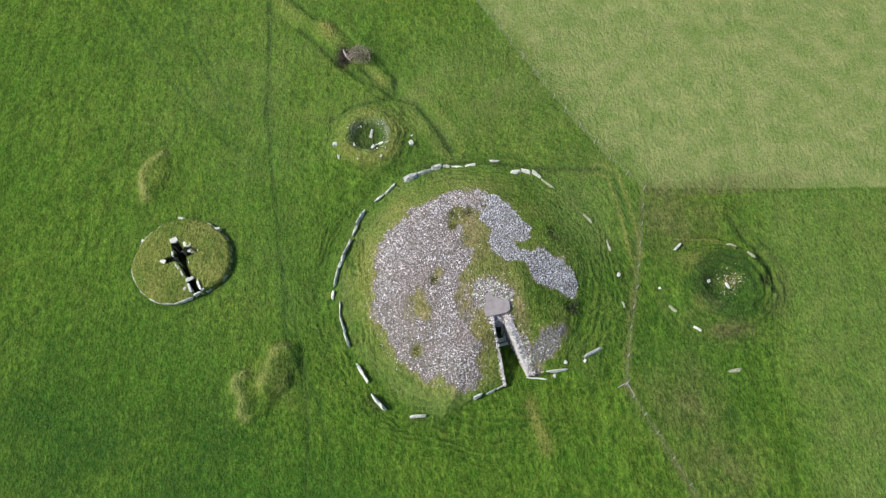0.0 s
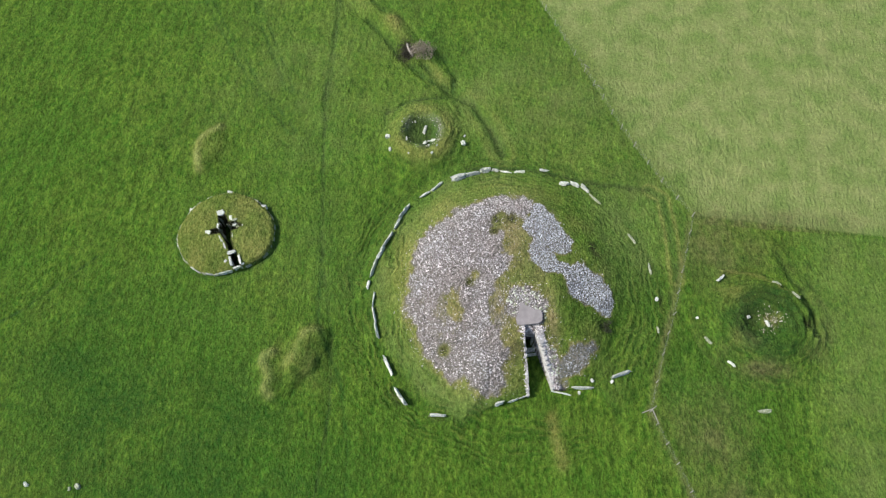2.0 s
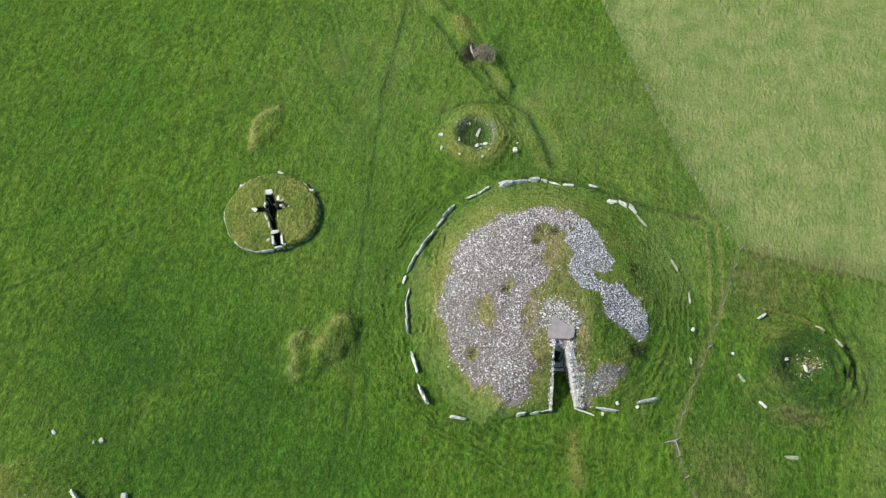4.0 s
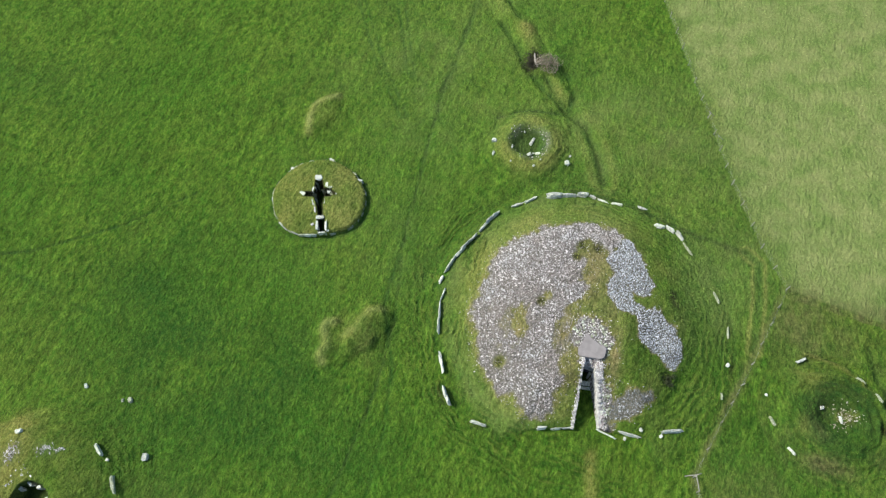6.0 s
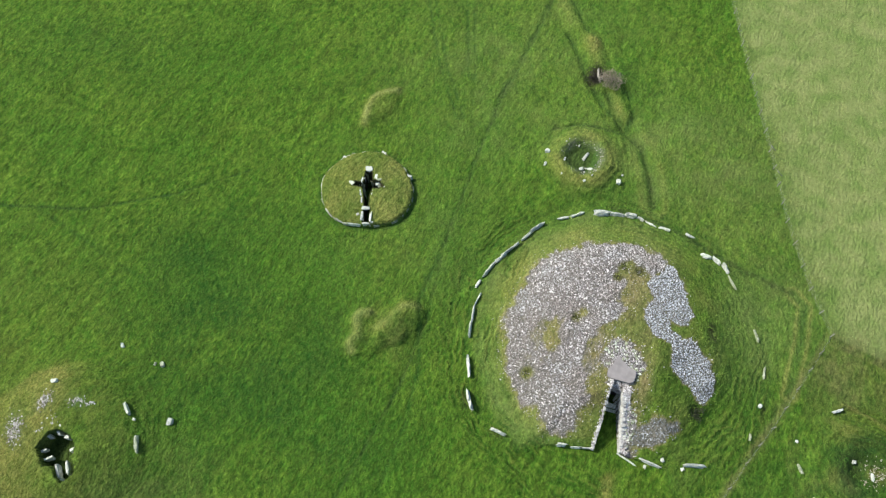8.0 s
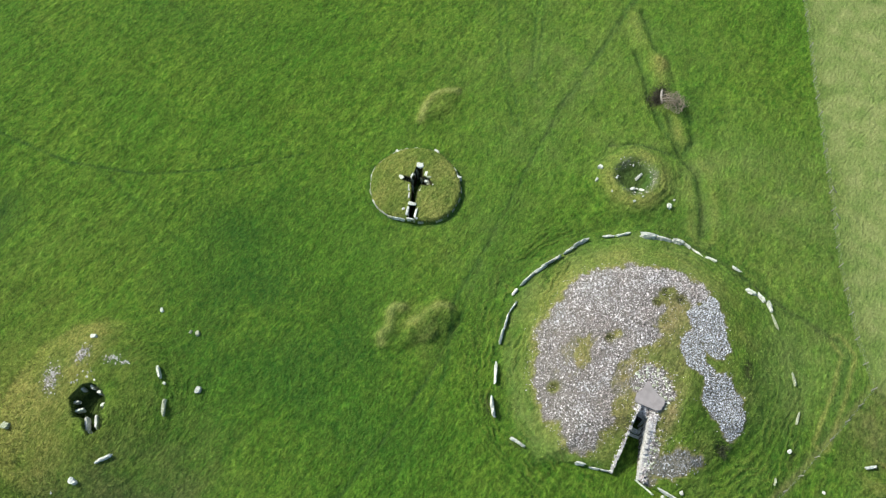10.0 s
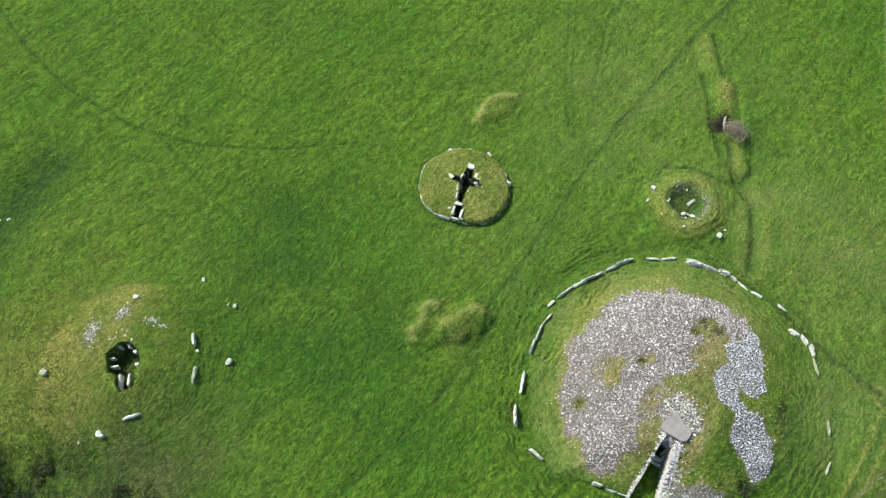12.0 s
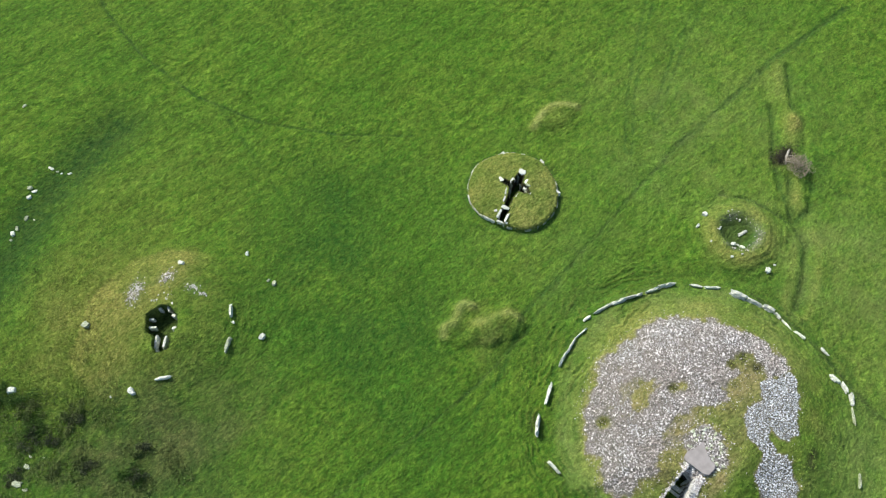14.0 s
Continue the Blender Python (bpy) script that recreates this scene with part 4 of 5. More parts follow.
for k, (x, y, z, sx, sy, sz) in enumerate(((6.15, 26.7, 2.2, 1.5, 0.6, 0.4), (6.15, 26.85, 2.55, 1.6, 0.7, 0.5), (6.1, 27.0, 3.0, 1.7, 0.7, 0.55), (6.1, 27.1, 3.5, 1.7, 0.7, 0.5))):
    put("lintel", rock_mesh("lintel", sx, sy, sz, 70 + k, WALL_STONE, 0.85, 2, 0.1), cairn, pose(x, y, z + float(ground(x, y)), 0, 0, random.uniform(-4, 4)))
for k, (x, y, z, wide) in enumerate(((6.65, 24.95, 0.35, 1.5), (6.5, 25.45, 0.55, 1.3))):
    put("step", rock_mesh("step", wide, 0.3 + 0.2 * k, 0.32, 80 + k, KERB, 0.9, 2, 0.08), cairn, pose(x, y, z - 0.3 + float(ground(x, y)), 0, 0, 12), "worn grey stone step")
bm = bmesh.new()
for k in range(6):
    bmesh.ops.create_cube(bm, size=1.0, matrix=pose(5.8 + 0.13 * k, 26.7, 1.05) @ Matrix.Diagonal((0.035, 0.035, 1.9, 1)))
for z in (0.35, 1.7):
    bmesh.ops.create_cube(bm, size=1.0, matrix=pose(6.12, 26.74, z) @ Matrix.Diagonal((0.78, 0.04, 0.06, 1)))
part("gate", bm, DARK_TIMBER, cairn, "dark barred gate in the passage mouth", False)
# rubble face above the doorway
k = 210
fx, fy = rng.uniform(5.0, 7.3, k), rng.uniform(26.3, 27.0, k)
fz = 3.7 + (fy - 26.3) / 0.7 * 1.1 + rng.uniform(-0.15, 0.15, k) + ground(fx, fy)
tagged(rubble("brow_stones", np.stack([fx, fy, fz], 1), rng.uniform(0.08, 0.17, k), RUBBLE, cairn, "pale stones packed above the doorway"), kind="stuff")

# larger single stones round the cap slab and along the passage walls
BLOCKS = [rock_mesh("stone", 1, 1, 1, 200 + k, MOSSY if k % 4 else KERB, 0.66, 1, 0.26) for k in range(8)]
placed = 0
while placed < 110:
    x, y = random.uniform(3.2, 10.4), random.uniform(20.8, 31)
    on_cap, by_wall = inside(x, y, STONES_SLAB), inside(x, y, STONES_WALL)
    if max(on_cap, by_wall) < -0.1 or inside(x, y, SLAB) > -0.12 or inside(x, y, FORECOURT) > -0.3:
        continue
    wide = random.uniform(0.18, 0.36)
    z = float(ground(x, y) + great_cairn(x, y)) - 0.04
    put("stone", random.choice(BLOCKS), cairn, pose(x, y, z, random.uniform(-18, 18), random.uniform(-18, 18), random.uniform(0, 180)) @ Matrix.Diagonal((wide, wide * random.uniform(0.5, 0.9), wide * random.uniform(0.3, 0.6), 1)))
    placed += 1

# kerbstones: both ends on the plan, height, thickness
KERBS_SOUTH = [(-10.8, 41.5, -9.7, 43.3, 0.75, 0.42), (-11.3, 39.8, -10.7, 41.4, 0.7, 0.5), (-12.4, 37.0, -11.5, 39.3, 0.8, 0.45), (-12.9, 35.5, -12.1, 37.4, 0.7, 0.55), (-13.4, 33.2, -12.9, 35.5, 0.7, 0.4),
               (-13.7, 31.4, -13.5, 32.6, 0.5, 0.5), (-12.7, 31.0, -12.6, 29.3, 0.6, 0.3), (-12.6, 29.2, -12.0, 27.0, 0.75, 0.4), (-12.0, 27.2, -11.4, 25.2, 0.75, 0.42), (-10.5, 23.2, -9.4, 21.1, 0.8, 0.5)]
KERBS_WEST = [(-8.6, 44.8, -7.4, 45.7, 0.6, 0.5), (-7.3, 45.7, -5.9, 47.1, 0.5, 0.42), (-4.6, 47.5, -3.0, 48.4, 0.9, 0.95), (-2.8, 48.3, -1.2, 49.0, 0.7, 0.5), (-1.1, 49.1, 0.2, 49.5, 0.8, 0.8), (0.4, 49.5, 1.4, 49.5, 0.5, 0.5),
              (1.5, 49.4, 3.1, 49.3, 0.35, 0.3), (3.5, 49.4, 4.8, 49.5, 0.4, 0.5), (9.2, 48.1, 10.5, 48.2, 0.5, 0.6), (10.7, 48.5, 11.9, 48.0, 0.65, 0.55), (12.0, 48.2, 13.1, 47.3, 0.65, 0.5), (13.2, 47.0, 14.5, 45.7, 0.4, 0.4)]
KERBS_NORTH = [(18.0, 41.7, 19.0, 40.2, 0.38, 0.4), (20.6, 37.9, 20.8, 36.3, 0.38, 0.36), (21.3, 29.7, 21.5, 28.9, 0.36, 0.36), (15.7, 22.7, 18.0, 23.8, 0.8, 0.5), (-8.7, 19.5, -7.2, 17.8, 1.2, 0.6), (-4.5, 16.9, -2.6, 17.0, 0.9, 0.5), (6.7, 50.3, 7.9, 50.3, 0.35, 0.42)]
KERBS_FRONT = [(11.5, 21.3, 13.9, 21.65, 0.6, 0.42), (9.2, 20.95, 11.3, 20.6, 0.6, 0.36), (2.8, 18.6, 3.8, 19.0, 0.65, 0.6), (4.3, 19.1, 5.4, 19.6, 0.5, 0.3), (5.4, 19.6, 6.5, 20.1, 0.5, 0.3)]
PALE = {(-12.4, 37.0), (-10.8, 41.5), (-8.6, 44.8), (-4.6, 47.5), (-2.8, 48.3), (-13.7, 31.4), (-1.1, 49.1), (10.7, 48.5), (12.0, 48.2), (15.7, 22.7), (-8.7, 19.5), (6.7, 50.3)}
DULL = {(-11.3, 39.8), (-12.9, 35.5), (-13.4, 33.2), (-7.3, 45.7), (1.5, 49.4), (3.5, 49.4), (13.2, 47.0), (18.0, 41.7), (20.6, 37.9), (21.3, 29.7)}
for row, (x0, y0, x1, y1, high, thick) in enumerate(KERBS_SOUTH + KERBS_WEST + KERBS_NORTH + KERBS_FRONT):
    pale, dull = (x0, y0) in PALE, (x0, y0) in DULL
    cx, cy, long = (x0 + x1) / 2, (y0 + y1) / 2, math.hypot(x1 - x0, y1 - y0)
    me = rock_mesh("kerbstone", long * 0.9, thick * (0.5 if (x0, y0, x1, y1, high, thick) in KERBS_FRONT else 0.74), high * 1.1, row + 1, PALE_STONE if pale or (row % 2 and not dull) else MOSSY if dull and x0 > 12 else KERB, 0.62, 5, 0.42, 0.3)
    z = float(surface(cx, cy)) - 0.12
    lean = random.uniform(-10, 10)
    stone = put("kerbstone", me, None, pose(cx, cy, min(z, float(ground(cx, cy)) + 0.35), lean, random.uniform(-3, 3), math.degrees(math.atan2(y1 - y0, x1 - x0)) + random.uniform(-5, 5)))
    word = "pale lichen-covered" if pale else "mossy weathered grey" if dull else "weathered light grey"
    shape = "tall upright" if high > 0.85 else "long low" if long > 1.7 else "short"
    tagged(stone, f"{word} {shape} kerbstone round the great cairn", "kerbstone", "kerbstones round the great cairn")

# small loose stones fallen outside the kerb
for x, y, long in ((12.3, 21.0, 0.42), (13.6, 22.3, 0.45), (15.85, 22.4, 0.4), (21.4, 33.2, 0.5), (14.9, 29.6, 0.3), (9.9, 48.0, 0.5)):
    me = rock_mesh("boulder", long, long * 0.75, long * 0.6, x + y, PALE_STONE, 0.62, 3, 0.3)
    tagged(put("boulder", me, None, pose(x, y, float(surface(x, y)) - 0.06, 0, 0, x * 37)), "small pale loose stone beside the kerb of the great cairn", "stone", "loose stones by the kerb")

# ---------------------------------------------------------------- the cross-shaped cairn


def smooth_ring(poly, count):
    """Evenly spaced points round a closed polygon, with the way along it."""
    pts = [Vector((*p, 0)) for p in poly + poly[:1]]
    spans = [(b - a).length for a, b in zip(pts, pts[1:])]
    out, total = [], sum(spans)
    for k in range(count):
        s, i = total * k / count, 0
        while s > spans[i]:
            s, i = s - spans[i], i + 1
        out.append((pts[i].lerp(pts[i + 1], s / spans[i]), math.atan2(pts[i + 1].y - pts[i].y, pts[i + 1].x - pts[i].x)))
    return out


small = base("open_cairn", UX, UY, 0, "low round grassy cairn with roofless cross-shaped stone chamber", "cairn")


def small_cover(x, y, h):
    # dark earth on the floor and wall feet also paints in the chamber's shade
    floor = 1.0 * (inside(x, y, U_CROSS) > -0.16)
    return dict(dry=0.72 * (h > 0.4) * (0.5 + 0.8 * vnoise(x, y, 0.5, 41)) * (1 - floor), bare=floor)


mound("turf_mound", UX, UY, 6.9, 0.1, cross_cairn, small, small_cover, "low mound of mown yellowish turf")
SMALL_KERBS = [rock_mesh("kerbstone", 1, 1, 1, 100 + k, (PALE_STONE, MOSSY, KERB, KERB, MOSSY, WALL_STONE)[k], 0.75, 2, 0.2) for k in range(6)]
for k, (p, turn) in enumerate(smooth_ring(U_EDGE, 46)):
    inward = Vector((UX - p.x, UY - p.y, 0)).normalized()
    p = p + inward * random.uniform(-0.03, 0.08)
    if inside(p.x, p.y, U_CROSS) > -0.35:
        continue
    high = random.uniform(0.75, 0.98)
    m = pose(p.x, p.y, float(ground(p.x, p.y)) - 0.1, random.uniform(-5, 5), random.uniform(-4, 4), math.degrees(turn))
    shaded_side = p.x > -29.4 or p.y > 42.6          # shade on this side is put into darker, thinner mossy stones
    put("kerbstone", random.choice(SMALL_KERBS[1:5:3] if shaded_side else SMALL_KERBS), small, m @ Matrix.Diagonal((random.uniform(0.6, 0.9), random.uniform(0.08, 0.15) if shaded_side else random.uniform(0.1, 0.24), high * (0.8 if shaded_side else 0.93), 1)))
for k, (x, y) in enumerate(((-37.7, 40.2), (-33.4, 43.3), (-28.6, 41.6))):
    put("kerbstone", rock_mesh("kerbstone", 0.75, 0.4, 0.95, 120 + k, PALE_STONE, 0.75, 3, 0.2), small, pose(x, y, float(ground(x, y)) - 0.1, 0, 0, 20 * k - 30), "pale lichened kerbstone")
# uprights lining the chamber, set along its edge
# mostly dark mossy stone, picked to paint the chamber's shade darker
LINING = [rock_mesh("orthostat", 1, 1, 1, 130 + k, (KERB, MOSSY, MOSSY, KERB, MOSSY, WALL_STONE)[k], 0.8, 2, 0.18) for k in range(6)]
for k, (p, turn) in enumerate(smooth_ring(U_CROSS, 40)):
    high = random.uniform(2.0, 2.25)
    out = Vector((math.sin(turn), -math.cos(turn), 0)) * 0.13
    if inside(p.x + out.x, p.y + out.y, U_CROSS) > 0:
        out = -out
    p = p + out
    m = pose(p.x, p.y, float(ground(p.x, p.y)) - 0.95, random.uniform(-4, 4), random.uniform(-4, 4), math.degrees(turn) + random.uniform(-8, 8))
    put("orthostat", random.choice(LINING), small, m @ Matrix.Diagonal((random.uniform(0.35, 0.55), random.uniform(0.12, 0.2), high, 1)))
# slabs lying on the chamber's edge: place, height, size, turn
for x, y, z, sx, sy, sz, turn, mat in ((-33.6, 39.8, 1.3, 0.9, 0.8, 0.3, 32, PALE_STONE), (-33.5, 38.0, 1.2, 0.34, 0.75, 0.3, 10, PALE_STONE), (-34.6, 36.95, 1.2, 0.75, 0.5, 0.3, -20, KERB), (-32.15, 39.15, 1.2, 0.35, 0.7, 0.3, 20, KERB),
                                       (-31.6, 38.95, 1.1, 0.7, 0.3, 0.5, 24, MOSSY), (-31.7, 38.5, 0.6, 0.4, 0.35, 0.4, 10, KERB), (-31.2, 38.3, 0.6, 0.4, 0.3, 0.4, 50, MOSSY), (-30.55, 38.3, 1.15, 0.3, 0.28, 0.3, -60, PALE_STONE),
                                       (-31.05, 34.5, 1.2, 1.0, 0.5, 0.26, 24, PALE_STONE), (-30.05, 32.7, 0.9, 1.0, 0.24, 0.26, 24, PALE_STONE), (-30.95, 33.35, 1.05, 0.3, 1.3, 0.3, 24, PALE_STONE), (-29.9, 33.75, 1.05, 0.26, 1.3, 0.3, 24, PALE_STONE),
                                       (-32.75, 36.2, 1.2, 0.28, 1.1, 0.3, 34, PALE_STONE), (-32.1, 35.3, 1.2, 0.2, 0.9, 0.3, 30, WALL_STONE), (-33.3, 36.3, 1.2, 0.3, 0.22, 0.25, 60, PALE_STONE), (-33.1, 35.8, 1.2, 0.22, 0.2, 0.2, 10, PALE_STONE),
                                       (-31.5, 36.9, 1.25, 0.18, 0.9, 0.22, 20, PALE_STONE), (-31.55, 33.3, 1.05, 0.4, 0.3, 0.22, 50, WALL_STONE), (-29.4, 33.2, 1.0, 0.35, 0.25, 0.22, 20, PALE_STONE)):
    put("capstone", rock_mesh("capstone", sx, sy, sz, x * y, mat, 0.74, 2, 0.2), small, pose(x, y, z + float(ground(x, y)) - 0.05, 0, 0, turn), "pale flat capstone")

# ---------------------------------------------------------------- the ring mound with the sunken middle


def boulder(x, y, sx, sy, sz, turn, material, label, category="stone", group="", sink=0.12, tilt=0.0):
    me = rock_mesh("boulder", sx * 0.82, sy * 0.72, sz, x * 1.7 + y, material, 0.62, 4, 0.32)
    ob = put("boulder", me, None, pose(x, y, float(surface(x, y)) - sink, tilt, random.uniform(-5, 5), turn))
    return tagged(ob, label, category, group)


def ring_cover(x, y, h):
    r = np.hypot(x - SX, y - SY)
    rim = np.exp(-((r - 3.6) / 1.1) ** 2) * (0.35 + 0.6 * vnoise(x, y, 0.6, 51))
    scree = 0.7 * np.exp(-((r - 2.5) / 0.45) ** 2) * (vnoise(x, y, 1.0, 52) + 0.6 * blob(x, y, -6.8, 54.8, 1.2, 2.0))
    # sunward half of the hollow darkened with earth colour: the rim's shade is painted
    return dict(dry=0.95 * rim, lush_or_shade=1.0 * ease(2.6, 2.0, r), bare=0.35 * ease(2.7, 1.8, r) * (x < SX + 1.0), gravel=0.6 * scree)


ring = base("ring_cairn", SX, SY, 0, "ruined ring mound of yellowed turf with a sunken hollow", "cairn")
mound("turf_mound", SX, SY, 8.2, 0.17, ring_mound, ring, ring_cover, "ring-shaped grassy bank round a hollow")
k = 170
az, rr = rng.uniform(0, 2 * np.pi, k), rng.normal(2.45, 0.3, k)
sxs, sys_ = SX + rr * np.cos(az), SY + rr * np.sin(az)
ok = rng.rand(k) < np.maximum(np.cos(az) * 0.8 + 0.25, 0.28)
sxs, sys_ = sxs[ok], sys_[ok]
tagged(rubble("scree", np.stack([sxs, sys_, ground(sxs, sys_) + ring_mound(sxs, sys_) + 0.02], 1), rng.uniform(0.04, 0.09, len(sxs)), RUBBLE, ring, "small grey stones spilling into the hollow"), kind="stuff")
S_GROUP = "stones of the ring mound"
boulder(-9.1, 55.5, 1.5, 0.55, 0.4, 79, PALE_STONE, "long pale stone lying in the hollow of the ring mound", group=S_GROUP)
boulder(-8.8, 53.1, 0.7, 0.55, 0.5, 50, PALE_STONE, "rounded pale stone at the gap of the ring mound", group=S_GROUP)
boulder(-7.8, 53.7, 0.8, 0.5, 0.4, 15, KERB, "grey stone on the inner edge of the ring mound", group=S_GROUP)
boulder(-8.4, 53.7, 0.4, 0.35, 0.3, 0, PALE_STONE, "small pale stone on the inner edge of the ring mound", group=S_GROUP)
for x, y, s in ((-10.5, 56.4, 0.35), (-11.3, 53.3, 0.4), (-11.4, 53.7, 0.3), (-10.8, 51.1, 0.32), (-7.7, 51.3, 0.4), (-7.1, 52.4, 0.3), (-3.6, 54.9, 0.35), (-8.3, 52.9, 0.3), (-12.2, 55.9, 0.25), (-12.0, 56.4, 0.22)):
    boulder(x, y, s, s * 0.8, s * 0.7, x * 40, PALE_STONE, "small pale stone on the turf of the ring mound", group=S_GROUP, sink=0.05)
boulder(-13.9, 53.6, 0.75, 0.7, 0.5, 10, PALE_STONE, "squat pale stone at the foot of the ring mound", group=S_GROUP)
boulder(-13.4, 51.8, 0.35, 0.75, 0.5, 5, PALE_STONE, "narrow pale stone at the foot of the ring mound", group=S_GROUP)
boulder(-3.7, 53.6, 0.75, 0.85, 0.6, 20, KERB, "grey block standing at the foot of the ring mound", group=S_GROUP)

# ---------------------------------------------------------------- the ruined mound in the next field


def ruin_cover(x, y, h):
    r = np.hypot(x - VX, y - VY)
    n1 = vnoise(x, y, 0.6, 61)
    floor = 0.75 * blob(x, y, 34.3, 31.6, 1.5, 1.3) * (0.4 + n1)
    tan = 1 - 0.85 * np.clip(blob(x, y, 30.2, 34.7, 1.7, 1.1, 20) + blob(x, y, 30.2, 29.2, 0.8, 1.1) + blob(x, y, 34.8, 31.6, 1.0, 0.9), 0, 1)
    return dict(bare=np.maximum(0.5 * floor, 0.5 * blob(x, y, 32.3, 31.4, 1.5, 1.8) + 0.4 * np.exp(-((r - 3.2) / 0.8) ** 2) * n1), dry=1.0 * blob(x, y, 34.6, 31.6, 1.4, 1.2) * (0.5 + n1) + 0.7 * blob(x, y, 30.3, 34.2, 1.5, 1.5) + 0.3 * blob(x, y, 34, 35, 3, 1.0), lush_or_shade=tan * np.maximum(1.35 * np.exp(-((r - 2.6) / 2.4) ** 4) * (0.45 + 0.8 * n1) + 0.8 * blob(x, y, 32.2, 31.6, 1.3, 1.6), 0.8 * blob(x, y, 38.6, 31.5, 2.0, 4.0) * (0.4 + n1)),
                rough=0.5 * blob(x, y, 31.5, 28.5, 2.0, 1.2) * (0.5 + n1) + 0.4 * ease(4, 6, r) * n1 * (h > 0))


ruin = base("ruined_cairn", VX, VY, 0, "ruined overgrown cairn with a hollow centre and broken bank", "cairn")
mound("turf_mound", VX, VY, 10.8, 0.2, ruined_mound, ruin, ruin_cover, "uneven dark green turf bank round a hollow")
k = 130
sxs, sys_ = 34.6 + rng.normal(0, 0.75, k), 31.6 + rng.normal(0, 0.75, k)
tagged(rubble("scree", np.stack([sxs, sys_, ground(sxs, sys_) + ruined_mound(sxs, sys_) + 0.02], 1), rng.uniform(0.04, 0.10, k) + 0.08 * (rng.rand(k) < 0.06), TAN_STONE, ruin, "pale broken stones in the hollow"), kind="stuff")
V_GROUP = "stones of the ruined cairn"
for x0, y0, x1, y1, high, mat, label in ((28.6, 36.0, 29.8, 37.2, 0.6, PALE_STONE, "bright pale kerbstone at the edge of the ruined cairn"), (26.8, 28.9, 27.6, 27.9, 0.35, MOSSY, "slender mossy stone lying beside the ruined cairn"),
                                         (29.1, 26.2, 30.1, 25.6, 0.35, KERB, "low grey stone lying beside the ruined cairn"), (33.9, 31.5, 34.3, 30.6, 0.45, PALE_STONE, "pale slab in the hollow of the ruined cairn"),
                                         (37.0, 35.2, 38.0, 34.3, 0.45, MOSSY, "mossy kerbstone on the bank of the ruined cairn"), (35.0, 36.5, 36.3, 36.0, 0.35, MOSSY, "mossy kerbstone on the bank of the ruined cairn")):
    boulder((x0 + x1) / 2, (y0 + y1) / 2, math.hypot(x1 - x0, y1 - y0), 0.38, high, math.degrees(math.atan2(y1 - y0, x1 - x0)), mat, label, group=V_GROUP)
boulder(33.05, 20.75, 1.75, 0.6, 0.4, 8, MOSSY, "long flat grey boulder alone in the next field", group=V_GROUP)
boulder(26.1, 31.2, 0.4, 0.35, 0.3, 0, PALE_STONE, "small pale stone in the grass beside the ruined cairn", group=V_GROUP)
boulder(32.0, 31.7, 0.5, 0.45, 0.45, 30, PALE_STONE, "pale stone beside the dark hollow of the ruined cairn", group=V_GROUP)

# ---------------------------------------------------------------- the mound with the stone-lined pit


def pit_cover(x, y, h):
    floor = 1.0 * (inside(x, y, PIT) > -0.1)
    # west flank: dry grass, with the sunlight on it put into the yellow
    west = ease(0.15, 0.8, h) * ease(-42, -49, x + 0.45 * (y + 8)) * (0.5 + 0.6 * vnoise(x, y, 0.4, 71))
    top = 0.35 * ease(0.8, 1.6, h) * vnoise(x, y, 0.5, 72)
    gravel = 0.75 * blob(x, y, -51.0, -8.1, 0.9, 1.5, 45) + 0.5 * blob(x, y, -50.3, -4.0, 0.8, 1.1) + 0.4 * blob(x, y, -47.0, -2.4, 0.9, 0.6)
    # shade on the east flank is painted as dark green
    return dict(dry=np.maximum(west, top) * (1 - floor), bare=np.maximum(0.5 * floor, 0), gravel=gravel, lush_or_shade=np.maximum(0.7 * floor, 0.45 * ease(-43, -38, x) * ease(1.5, 0.4, h) * vnoise(x, y, 0.4, 73)))


pit = base("chambered_cairn", RX, RY, 0, "grassy mound with open stone-lined chamber pit on top", "cairn")
mound("turf_mound", RX, RY, 16, 0.17, pit_mound, pit, pit_cover, "broad grassy mound, coloured yellower on its sunlit side")
# chamber uprights: place, length, thickness, height, turn
for k, (x, y, long, thick, high, turn) in enumerate(((-47.0, -6.95, 0.6, 0.52, 1.6, 60), (-46.4, -6.15, 0.75, 0.36, 1.65, 150), (-45.4, -6.3, 0.62, 0.55, 1.55, 20), (-44.25, -6.9, 0.72, 0.5, 1.5, 60), (-46.55, -8.15, 0.75, 0.34, 1.45, 48),
                                                     (-45.75, -8.65, 1.2, 0.36, 1.4, 48), (-43.95, -9.15, 1.9, 0.42, 1.5, 142), (-43.05, -9.75, 0.5, 0.42, 1.45, 145), (-43.5, -8.4, 1.7, 0.46, 1.5, 137), (-47.2, -8.2, 0.3, 0.28, 1.75, 10), (-43.75, -7.35, 0.5, 0.3, 1.3, 100))):
    out = Vector((x + 45.2, y + 7.6, 0)).normalized() * (0.3 if y > -8.5 else 0.12)
    x, y = x + out.x, y + out.y
    put("orthostat", rock_mesh("orthostat", long * 0.85, thick * 0.85, high - 0.6, 150 + k, PALE_STONE if k % 2 == 0 or k < 2 else KERB, 0.7, 3, 0.2, 0.2), pit, pose(x, y, float(ground(x, y)) + 0.98, random.uniform(-5, 5), random.uniform(-5, 5), turn))
